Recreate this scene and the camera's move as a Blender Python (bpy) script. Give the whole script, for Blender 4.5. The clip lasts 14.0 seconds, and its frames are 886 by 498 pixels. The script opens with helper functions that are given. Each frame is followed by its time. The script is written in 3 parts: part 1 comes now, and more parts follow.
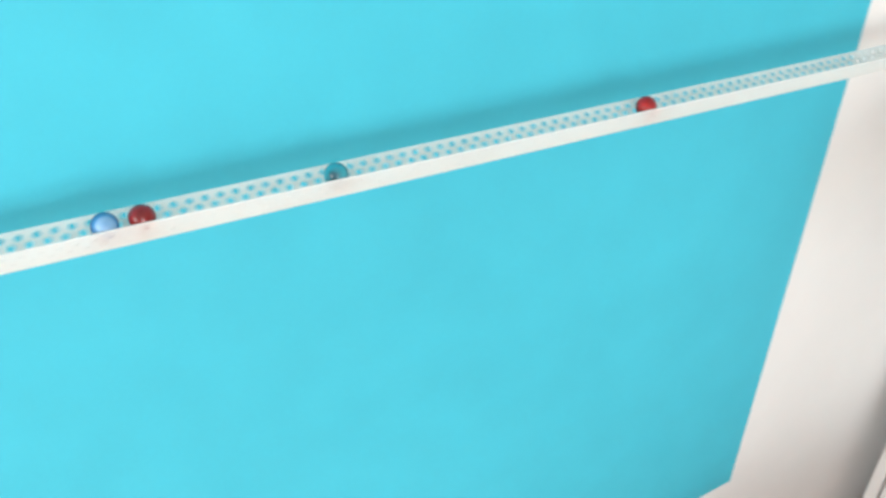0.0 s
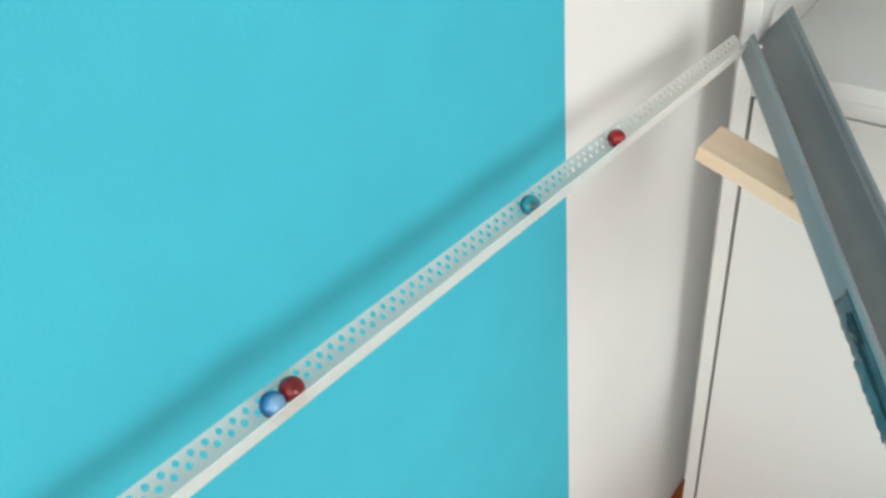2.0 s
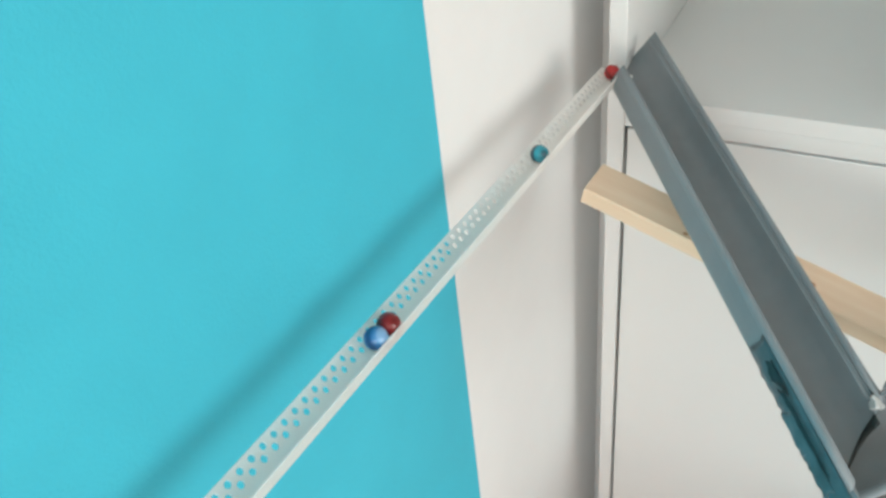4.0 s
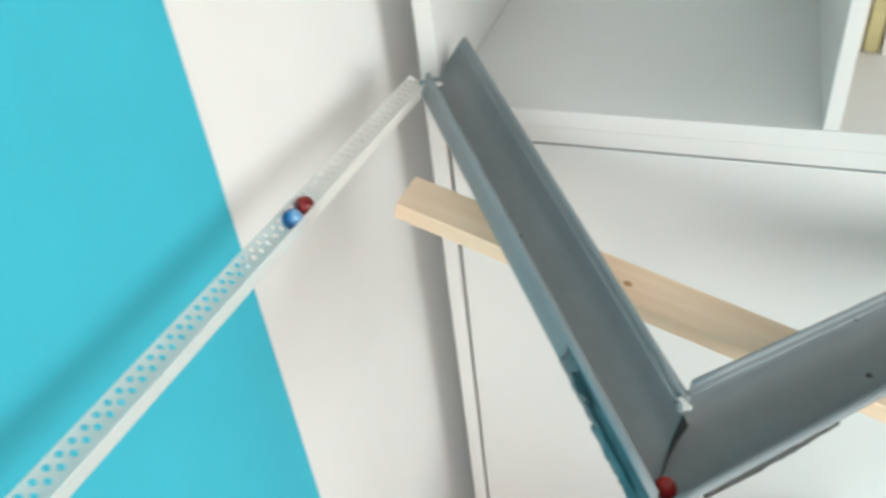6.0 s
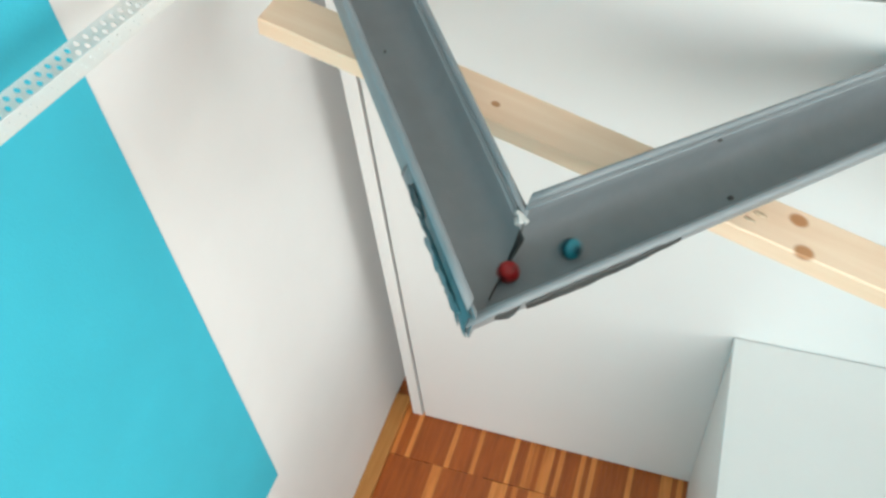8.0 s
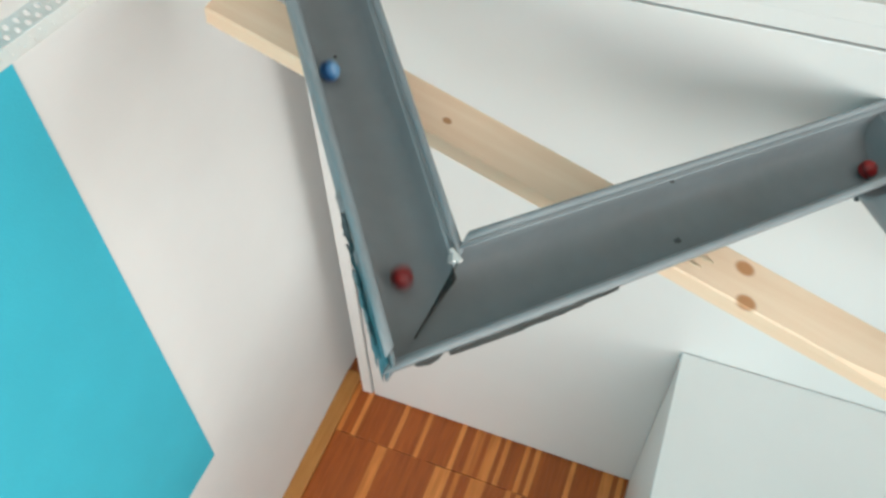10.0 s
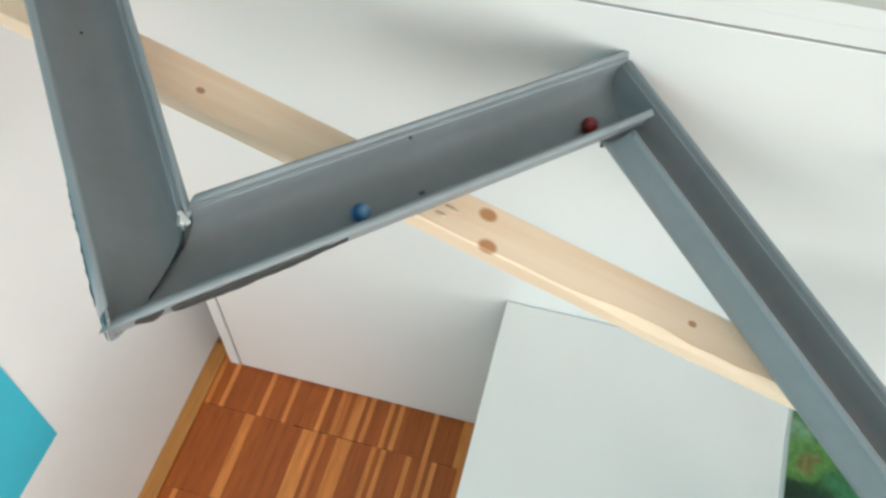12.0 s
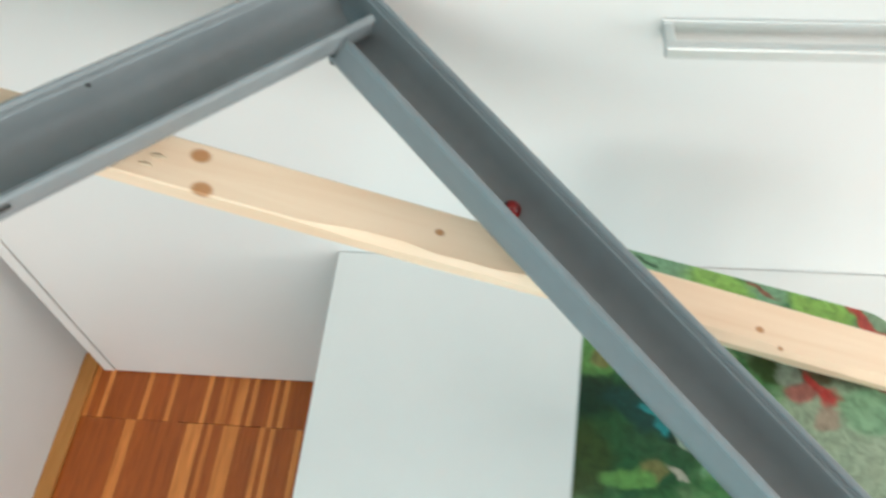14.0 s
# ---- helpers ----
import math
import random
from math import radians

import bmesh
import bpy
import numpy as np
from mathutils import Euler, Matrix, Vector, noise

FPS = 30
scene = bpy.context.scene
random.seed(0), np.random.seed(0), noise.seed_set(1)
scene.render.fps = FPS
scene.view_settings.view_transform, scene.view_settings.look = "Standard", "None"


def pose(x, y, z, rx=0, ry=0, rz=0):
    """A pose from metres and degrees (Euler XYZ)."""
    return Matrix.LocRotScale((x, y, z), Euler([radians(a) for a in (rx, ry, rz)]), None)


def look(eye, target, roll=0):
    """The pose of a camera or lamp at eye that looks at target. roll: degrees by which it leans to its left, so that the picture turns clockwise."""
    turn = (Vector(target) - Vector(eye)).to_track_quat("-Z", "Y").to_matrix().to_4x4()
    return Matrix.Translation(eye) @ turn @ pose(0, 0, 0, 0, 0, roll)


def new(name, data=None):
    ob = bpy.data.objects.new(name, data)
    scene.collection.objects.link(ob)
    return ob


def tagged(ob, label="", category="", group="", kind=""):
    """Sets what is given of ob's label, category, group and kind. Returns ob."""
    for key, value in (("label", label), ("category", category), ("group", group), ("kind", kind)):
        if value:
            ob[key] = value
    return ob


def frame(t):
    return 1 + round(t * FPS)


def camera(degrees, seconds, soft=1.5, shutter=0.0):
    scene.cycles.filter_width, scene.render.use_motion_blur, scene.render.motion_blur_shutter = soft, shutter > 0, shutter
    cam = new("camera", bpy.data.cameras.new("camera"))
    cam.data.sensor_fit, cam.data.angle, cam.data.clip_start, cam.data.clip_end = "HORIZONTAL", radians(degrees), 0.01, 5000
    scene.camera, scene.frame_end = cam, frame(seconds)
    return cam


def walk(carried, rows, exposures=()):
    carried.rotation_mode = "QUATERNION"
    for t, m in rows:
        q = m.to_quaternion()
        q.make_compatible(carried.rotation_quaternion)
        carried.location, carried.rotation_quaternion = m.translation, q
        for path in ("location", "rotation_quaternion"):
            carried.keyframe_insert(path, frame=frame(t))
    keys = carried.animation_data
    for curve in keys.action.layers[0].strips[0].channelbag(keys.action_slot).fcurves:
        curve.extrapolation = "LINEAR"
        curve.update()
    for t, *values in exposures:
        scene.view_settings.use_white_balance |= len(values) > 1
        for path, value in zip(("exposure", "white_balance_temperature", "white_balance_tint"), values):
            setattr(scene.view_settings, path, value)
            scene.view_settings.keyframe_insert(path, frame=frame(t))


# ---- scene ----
cam = camera(57.77, 14.0, soft=2.8, shutter=0.4)
PATH = [
    (0, (0.474, -0.9953, 1.3427), (-0.5992, -0.4667, 0.4378), -3.05),
    (0.5, (0.4442, -0.9227, 1.3478), (-0.5456, -0.2741, 0.4261), -3.55),
    (1, (0.3948, -0.89, 1.3537), (-0.5235, -0.1344, 0.4395), -4.05),
    (1.5, (0.3567, -0.8719, 1.3654), (-0.4694, -0.0209, 0.447), -4.98),
    (2, (0.3462, -0.8430, 1.4021), (-0.4653, 0.0058, 0.4689), -8.20),
    (2.5, (0.3068, -0.8171, 1.4034), (-0.4466, 0.1047, 0.4909), -8.54),
    (3, (0.2798, -0.7934, 1.3973), (-0.3661, 0.1962, 0.4734), -6.44),
    (5.5, (0.3251, -0.733, 1.3785), (-0.2797, 0.2738, 0.4454), -9.18),
    (6, (0.3459, -0.7024, 1.3657), (-0.1197, 0.3755, 0.4320), -7.40),
    (6.5, (0.3730, -0.6843, 1.3504), (0.0040, 0.4166, 0.4007), -6.44),
    (7, (0.3989, -0.6789, 1.3291), (0.0346, 0.3568, 0.3071), -8.1),
    (7.5, (0.4352, -0.686, 1.3118), (0.052, 0.2809, 0.231), -7.96),
    (10, (0.4546, -0.6190, 1.3315), (0.1096, 0.2497, 0.1583), -1.17),
    (10.5, (0.4948, -0.6057, 1.3320), (0.2719, 0.2816, 0.1433), -0.17),
    (11, (0.5578, -0.5944, 1.3339), (0.3830, 0.2991, 0.1419), -1.57),
    (11.5, (0.5854, -0.6105, 1.3471), (0.3888, 0.2703, 0.1489), -1.2),
    (12, (0.5959, -0.6057, 1.3545), (0.3862, 0.2596, 0.1473), 1.64),
    (12.5, (0.6191, -0.5731, 1.368), (0.4139, 0.2764, 0.1489), 1.45),
    (13, (0.6452, -0.5462, 1.3626), (0.4614, 0.2973, 0.1359), -1.62),
    (13.5, (0.6935, -0.5534, 1.3397), (0.5412, 0.2809, 0.1025), -3.67),
    (13.8, (0.7371, -0.5646, 1.3155), (0.591, 0.2687, 0.0769), -4.51),
    (14, (0.7735, -0.5728, 1.2929), (0.6383, 0.2603, 0.0529), -5.18),
]
walk(cam, [(t, look(eye, target, roll)) for t, eye, target, roll in PATH],
     [(0, -0.03, 6400, 9), (1, -0.08, 6400, 8), (2, -0.26, 6400, 6), (3, -0.26, 6400, 6), (5.5, -0.17, 6350, 5), (6.5, -0.07, 6300, 4), (7.5, -0.02, 6300, 4),
      (10, -0.19, 6350, 5), (11.5, -0.17, 6400, 6), (13, -0.18, 6400, 6), (14, -0.16, 6400, 6)])


# ---- light ----
world = bpy.data.worlds.new("daylight")
scene.world = world
world.use_nodes = True
wn = world.node_tree.nodes
sky = wn.new("ShaderNodeTexSky")
sky.sky_type, sky.sun_disc = "NISHITA", False
sky.sun_elevation, sky.sun_rotation = radians(38), radians(150)
wn["Background"].inputs["Strength"].default_value = 0.12
world.node_tree.links.new(sky.outputs["Color"], wn["Background"].inputs["Color"])


def window_light(name, at, towards, size_x, size_y, watts, colour):
    data = bpy.data.lights.new(name, "AREA")
    data.shape, data.size, data.size_y, data.energy, data.color = "RECTANGLE", size_x, size_y, watts, colour
    ob = new(name, data)
    ob.matrix_world = look(at, towards)
    return ob


window_light("window_daylight", (4.17, -1.1, 1.3), (0.0, -1.1, 1.3), 1.95, 2.0, 92, (1.0, 0.98, 0.95))
window_light("window_daylight_south", (1.15, -3.17, 1.3), (1.15, 0.0, 1.3), 1.7, 1.6, 60, (1.0, 0.98, 0.95))


# ---- materials ----
def material(name, colour, rough=0.5, metal=0.0, coat=0.0, vary=0.0, grain=(40.0, 4.0), bump=0.0, bump_scale=400.0, spec=0.5, trans=0.0):
    """A surface with two scales of tint, and fine relief."""
    m = bpy.data.materials.new(name)
    m.use_nodes = True
    n, l = m.node_tree.nodes, m.node_tree.links
    b = n["Principled BSDF"]
    b.inputs["Base Color"].default_value = (*colour, 1)
    b.inputs["Roughness"].default_value, b.inputs["Metallic"].default_value = rough, metal
    b.inputs["Coat Weight"].default_value, b.inputs["Specular IOR Level"].default_value = coat, spec
    b.inputs["Coat Roughness"].default_value = 0.05
    b.inputs["Transmission Weight"].default_value = trans
    co = n.new("ShaderNodeTexCoord")
    if vary:
        last = None
        for scale, part_of in ((grain[0], 0.6), (grain[1], 1.0)):
            tex = n.new("ShaderNodeTexNoise")
            tex.inputs["Scale"].default_value, tex.inputs["Detail"].default_value = scale, 4
            l.new(co.outputs["Object"], tex.inputs["Vector"])
            mp = n.new("ShaderNodeMapRange")
            mp.inputs["From Min"].default_value, mp.inputs["From Max"].default_value = 0.3, 0.7
            mp.inputs["To Min"].default_value, mp.inputs["To Max"].default_value = 1 - vary * part_of, 1 + vary * part_of
            l.new(tex.outputs["Fac"], mp.inputs["Value"])
            if last is None:
                last = mp.outputs["Result"]
            else:
                mul = n.new("ShaderNodeMath")
                mul.operation = "MULTIPLY"
                l.new(last, mul.inputs[0]), l.new(mp.outputs["Result"], mul.inputs[1])
                last = mul.outputs[0]
        mix = n.new("ShaderNodeVectorMath")
        mix.operation = "SCALE"
        mix.inputs[0].default_value = colour
        l.new(last, mix.inputs["Scale"])
        l.new(mix.outputs["Vector"], b.inputs["Base Color"])
    if bump:
        tex = n.new("ShaderNodeTexNoise")
        tex.inputs["Scale"].default_value, tex.inputs["Detail"].default_value = bump_scale, 3
        l.new(co.outputs["Object"], tex.inputs["Vector"])
        bp = n.new("ShaderNodeBump")
        bp.inputs["Strength"].default_value, bp.inputs["Distance"].default_value = bump, 0.001
        l.new(tex.outputs["Fac"], bp.inputs["Height"])
        l.new(bp.outputs["Normal"], b.inputs["Normal"])
    return m


def wood_material(name, dark, light, stretch, scale, rough=0.5, spots=(), spot_colour=(0.3, 0.12, 0.03), by_piece=False):
    """Wood with fibres along local x; spots are knots (x, y, z, radius) in local metres."""
    m = bpy.data.materials.new(name)
    m.use_nodes = True
    n, l = m.node_tree.nodes, m.node_tree.links
    b = n["Principled BSDF"]
    b.inputs["Roughness"].default_value = rough
    co = n.new("ShaderNodeTexCoord")
    mapping = n.new("ShaderNodeMapping")
    mapping.inputs["Scale"].default_value = stretch
    l.new(co.outputs["Object"], mapping.inputs["Vector"])
    if by_piece:
        info = n.new("ShaderNodeObjectInfo")
        add = n.new("ShaderNodeVectorMath")
        add.operation = "SCALE"
        add.inputs[0].default_value = (7, 31, 13)
        l.new(info.outputs["Random"], add.inputs["Scale"])
        l.new(add.outputs["Vector"], mapping.inputs["Location"])
    tex = n.new("ShaderNodeTexNoise")
    tex.inputs["Scale"].default_value, tex.inputs["Detail"].default_value, tex.inputs["Distortion"].default_value = scale, 6, 0.6
    l.new(mapping.outputs["Vector"], tex.inputs["Vector"])
    ramp = n.new("ShaderNodeValToRGB")
    ramp.color_ramp.elements[0].position, ramp.color_ramp.elements[1].position = 0.32, 0.68
    ramp.color_ramp.elements[0].color, ramp.color_ramp.elements[1].color = (*dark, 1), (*light, 1)
    l.new(tex.outputs["Fac"], ramp.inputs["Fac"])
    colour = ramp.outputs["Color"]
    if by_piece:
        tint = n.new("ShaderNodeValToRGB")
        tint.color_ramp.interpolation = "LINEAR"
        e = tint.color_ramp.elements
        e[0].position, e[0].color = 0.0, (0.86, 0.84, 0.84, 1)
        e[1].position, e[1].color = 1.0, (1.9, 2.9, 5.2, 1)
        for pos, c in ((0.4, (0.95, 0.95, 0.95, 1)), (0.8, (1.05, 1.05, 1.02, 1)), (0.82, (1.6, 2.2, 3.4, 1))):
            e.new(pos).color = c
        l.new(info.outputs["Random"], tint.inputs["Fac"])
        mul = n.new("ShaderNodeMix")
        mul.data_type, mul.blend_type = "RGBA", "MULTIPLY"
        mul.inputs["Factor"].default_value = 1
        l.new(colour, mul.inputs["A"]), l.new(tint.outputs["Color"], mul.inputs["B"])
        colour = mul.outputs["Result"]
    for x, y, z, r in spots:
        sub = n.new("ShaderNodeVectorMath")
        sub.operation = "DISTANCE"
        warp = n.new("ShaderNodeVectorMath")
        warp.operation = "MULTIPLY"
        warp.inputs[1].default_value = (0.75, 1.0, 1.0)
        l.new(co.outputs["Object"], warp.inputs[0])
        sub.inputs[1].default_value = (x * 0.75, y, z)
        l.new(warp.outputs["Vector"], sub.inputs[0])
        fade = n.new("ShaderNodeMapRange")
        fade.interpolation_type = "SMOOTHSTEP"
        fade.inputs["From Min"].default_value, fade.inputs["From Max"].default_value = r * 0.6, r * 1.15
        fade.inputs["To Min"].default_value, fade.inputs["To Max"].default_value = 0.85, 0.0
        l.new(sub.outputs["Value"], fade.inputs["Value"])
        mix = n.new("ShaderNodeMix")
        mix.data_type = "RGBA"
        l.new(fade.outputs["Result"], mix.inputs["Factor"])
        l.new(colour, mix.inputs["A"])
        mix.inputs["B"].default_value = (*spot_colour, 1)
        colour = mix.outputs["Result"]
    l.new(colour, b.inputs["Base Color"])
    bp = n.new("ShaderNodeBump")
    bp.inputs["Strength"].default_value, bp.inputs["Distance"].default_value = 0.25, 0.0006
    l.new(tex.outputs["Fac"], bp.inputs["Height"])
    l.new(bp.outputs["Normal"], b.inputs["Normal"])
    return m


WALL = material("white_wall_paint", (0.775, 0.782, 0.775), 0.85, vary=0.02, grain=(14, 2), bump=0.25, bump_scale=500)
BLUE = material("turquoise_wall_paint", (0.048, 0.47, 0.615), 0.75, vary=0.04, grain=(16, 2.5), bump=0.3, bump_scale=450)
CEIL = material("ceiling_paint", (0.8, 0.8, 0.79), 0.9, vary=0.02, bump=0.2)
LACQUER = material("white_lacquer", (0.705, 0.705, 0.69), 0.32, vary=0.012, grain=(9, 1.5), bump=0.04, bump_scale=60)
# lighter copy of the cabinet lacquer, brightening the shelf interior through its colour
SHELF_LIT = material("lit_shelf_lacquer", (0.88, 0.88, 0.865), 0.45, vary=0.015, grain=(9, 1.5))
CHEST = material("chest_lacquer", (0.80, 0.805, 0.785), 0.4, vary=0.02, grain=(11, 2), bump=0.05, bump_scale=80)
PVC = material("grey_pvc", (0.215, 0.242, 0.254), 0.52, vary=0.06, grain=(60, 7), bump=0.12, bump_scale=120)
# dark tone for the shade in the gutters' corner gap
GAP_SHADE = material("gap_shade_grey", (0.07, 0.085, 0.085), 0.5, vary=0.15, grain=(80, 12))
# the gutter plastic again, a little lighter and bluer for the rims' highlight
PVC_RIM_LIT = material("grey_pvc_rim_lit", (0.225, 0.260, 0.276), 0.55, vary=0.06, grain=(60, 7), bump=0.1, bump_scale=160)
BEAD = material("white_plastic_bead", (0.93, 0.93, 0.915), 0.38, vary=0.02, grain=(80, 9))
bead_nodes, bead_links = BEAD.node_tree.nodes, BEAD.node_tree.links
glow_through = bead_nodes.new("ShaderNodeBsdfTranslucent")
glow_through.inputs["Color"].default_value = (0.95, 0.95, 0.93, 1)
bead_mix = bead_nodes.new("ShaderNodeMixShader")
bead_mix.inputs["Fac"].default_value = 0.55
bead_links.new(bead_nodes["Principled BSDF"].outputs["BSDF"], bead_mix.inputs[1])
bead_links.new(glow_through.outputs["BSDF"], bead_mix.inputs[2])
bead_links.new(bead_mix.outputs["Shader"], bead_nodes["Material Output"].inputs["Surface"])
TAPE = material("blue_grey_tape", (0.065, 0.125, 0.145), 0.28, vary=0.25, grain=(90, 22), bump=0.6, bump_scale=90)
# black tape scrap; also the shade in hollows of the wrapped tape
TAPE_DARK_AND_SHADE = material("dark_tape_and_shade", (0.016, 0.035, 0.04), 0.35, vary=0.3, grain=(110, 30), bump=0.6, bump_scale=120)
# grey tape; also the dark strip for the shade in the gutter seam
TAPE_GREY_AND_SEAM = material("grey_tape_and_seam_shade", (0.026, 0.029, 0.028), 0.4, vary=0.25, grain=(90, 22), bump=0.6, bump_scale=90)
STEEL = material("brushed_steel", (0.60, 0.62, 0.61), 0.4, metal=0.4, vary=0.05)
SCREW = material("dark_screw", (0.10, 0.10, 0.10), 0.4, metal=0.8)


def marble_glass(name, stops, scale, turn):
    """Glass with a swirl of colour bands in it, and a clear polished coat."""
    m = bpy.data.materials.new(name)
    m.use_nodes = True
    n, l = m.node_tree.nodes, m.node_tree.links
    b = n["Principled BSDF"]
    b.inputs["Roughness"].default_value, b.inputs["Coat Weight"].default_value, b.inputs["Coat Roughness"].default_value = 0.35, 0.6, 0.03
    b.inputs["Specular IOR Level"].default_value = 0.25
    co, mp, wave, ramp = n.new("ShaderNodeTexCoord"), n.new("ShaderNodeMapping"), n.new("ShaderNodeTexWave"), n.new("ShaderNodeValToRGB")
    mp.inputs["Rotation"].default_value = turn
    wave.inputs["Scale"].default_value, wave.inputs["Distortion"].default_value = scale, 2.2
    wave.inputs["Detail"].default_value, wave.inputs["Detail Scale"].default_value = 2.0, 1.2
    e = ramp.color_ramp.elements
    e[0].position, e[0].color = stops[0][0], (*stops[0][1], 1)
    e[1].position, e[1].color = stops[-1][0], (*stops[-1][1], 1)
    for at, c in stops[1:-1]:
        e.new(at).color = (*c, 1)
    l.new(co.outputs["Object"], mp.inputs["Vector"]), l.new(mp.outputs["Vector"], wave.inputs["Vector"])
    l.new(wave.outputs["Fac"], ramp.inputs["Fac"]), l.new(ramp.outputs["Color"], b.inputs["Base Color"])
    return m


RED = marble_glass("red_marble_glass", ((0.0, (0.13, 0.003, 0.004)), (0.4, (0.30, 0.006, 0.007)), (1.0, (0.36, 0.010, 0.010))), 35, (0.4, 0.9, 0.2))
RED_DARK = marble_glass("dark_red_marble_glass", ((0.0, (0.08, 0.003, 0.004)), (0.5, (0.19, 0.004, 0.006)), (1.0, (0.24, 0.006, 0.007))), 35, (1.1, 0.3, 0.5))
TEAL = marble_glass("teal_marble_glass", ((0.0, (0.003, 0.025, 0.035)), (0.30, (0.006, 0.06, 0.085)), (0.55, (0.014, 0.17, 0.22)), (1.0, (0.035, 0.32, 0.40))), 34, (0.2, 0.5, 0.4))
COBALT = marble_glass("blue_marble_glass", ((0.0, (0.012, 0.06, 0.18)), (0.45, (0.035, 0.16, 0.38)), (0.85, (0.06, 0.22, 0.46)), (1.0, (0.20, 0.38, 0.60))), 24, (0.9, 0.5, 0.1))
PARQUET = wood_material("parquet_oiled_hardwood", (0.34, 0.076, 0.009), (0.46, 0.112, 0.015), (6, 60, 60), 3.0, 0.42, by_piece=True)
PARQUET_FAR = wood_material("parquet_oiled_hardwood_far", (0.34, 0.078, 0.009), (0.50, 0.130, 0.019), (30, 2, 30), 3.0, 0.42)
BORDER = wood_material("border_oak", (0.44, 0.18, 0.04), (0.56, 0.26, 0.07), (60, 5, 60), 2.0, 0.45)


# ---- mesh helpers ----
def block(bm, x0, x1, y0, y1, z0, z1, bevel=0.0, m=None):
    """A box with softened edges, added to bm."""
    r = bmesh.ops.create_cube(bm, size=1.0)
    vs = r["verts"]
    for v in vs:
        v.co = Vector(((x0 + x1) / 2 + v.co.x * (x1 - x0), (y0 + y1) / 2 + v.co.y * (y1 - y0), (z0 + z1) / 2 + v.co.z * (z1 - z0)))
    if bevel:
        edges = list({e for v in vs for e in v.link_edges})
        r = bmesh.ops.bevel(bm, geom=edges, offset=bevel, segments=2, affect="EDGES", profile=0.5)
        vs = list({v for f in r["faces"] for v in f.verts} | {v for v in vs if v.is_valid})
    if m is not None:
        bmesh.ops.transform(bm, matrix=m, verts=vs)
    return vs


def part(name, bm, mat, parent=None, label="", smooth=False):
    """Links a bmesh as one mesh object, under a thing or a part."""
    bmesh.ops.recalc_face_normals(bm, faces=bm.faces)
    me = bpy.data.meshes.new(name)
    bm.to_mesh(me)
    bm.free()
    for f in me.polygons:
        f.use_smooth = smooth
    me.materials.append(mat)
    ob = new(name, me)
    if parent is not None:
        ob.parent = parent
    if label:
        tagged(ob, label)
    return ob


def box_part(name, x0, x1, y0, y1, z0, z1, mat, parent=None, label="", bevel=0.0):
    bm = bmesh.new()
    block(bm, x0, x1, y0, y1, z0, z1, bevel)
    return part(name, bm, mat, parent, label)


def empty(name, m=None):
    ob = new(name)
    ob.empty_display_size = 0.05
    if m is not None:
        ob.matrix_world = m
    return ob


# ---- room ----
ROOM_X, ROOM_Y0, ROOM_Y1, ROOM_Z = 4.2, -3.2, 0.40, 2.5


def room():
    tagged(box_part("wall_west", -0.15, 0, ROOM_Y0 - 0.15, ROOM_Y1 + 0.15, 0, ROOM_Z, WALL), "white painted plaster wall behind the marble rail", "wall", kind="structure")
    tagged(box_part("wall_north", 0, ROOM_X, ROOM_Y1, ROOM_Y1 + 0.15, 0, ROOM_Z, WALL), "white painted wall behind the built-in cabinet", "wall", kind="structure")
    bm = bmesh.new()
    edge = [(-2.9, 0.335), (-0.3103, 0.335), (-0.2795, 2.25), (-2.9, 2.25)]
    near, far = [bm.verts.new((0.0012, y, z)) for y, z in edge], [bm.verts.new((0.0, y, z)) for y, z in edge]
    bm.faces.new(near), bm.faces.new(far[::-1])
    for i in range(4):
        bm.faces.new((near[i], far[i], far[(i + 1) % 4], near[(i + 1) % 4]))
    tagged(part("wall_paint", bm, BLUE), "turquoise painted field on the white wall", "paint", kind="structure")
    tagged(box_part("ceiling", -0.15, ROOM_X + 0.15, ROOM_Y0 - 0.15, ROOM_Y1 + 0.15, ROOM_Z, ROOM_Z + 0.12, CEIL), "white painted ceiling", "ceiling", kind="structure")
    # walls with a window opening each
    bm = bmesh.new()
    y0, y1, z0, z1 = -2.10, -0.10, 0.28, 2.32
    block(bm, ROOM_X, ROOM_X + 0.15, ROOM_Y0 - 0.15, y0, 0, ROOM_Z)
    block(bm, ROOM_X, ROOM_X + 0.15, y1, ROOM_Y1 + 0.15, 0, ROOM_Z)
    block(bm, ROOM_X, ROOM_X + 0.15, y0, y1, 0, z0)
    block(bm, ROOM_X, ROOM_X + 0.15, y0, y1, z1, ROOM_Z)
    tagged(part("wall_east", bm, WALL), "white painted wall with a wide window opening", "wall", kind="structure")
    bm = bmesh.new()
    x0, x1, z0, z1 = 0.27, 2.03, 0.48, 2.12
    block(bm, 0, x0, ROOM_Y0 - 0.15, ROOM_Y0, 0, ROOM_Z)
    block(bm, x1, ROOM_X, ROOM_Y0 - 0.15, ROOM_Y0, 0, ROOM_Z)
    block(bm, x0, x1, ROOM_Y0 - 0.15, ROOM_Y0, 0, z0)
    block(bm, x0, x1, ROOM_Y0 - 0.15, ROOM_Y0, z1, ROOM_Z)
    tagged(part("wall_south", bm, WALL), "white painted wall with a window opening", "wall", kind="structure")
    tagged(box_part("wall_border", 0.0, 0.029, ROOM_Y0, 0.03, 0.0, 0.007, BORDER, bevel=0.0015), "light brown wooden border strip along the wall", "trim", kind="structure")


room()


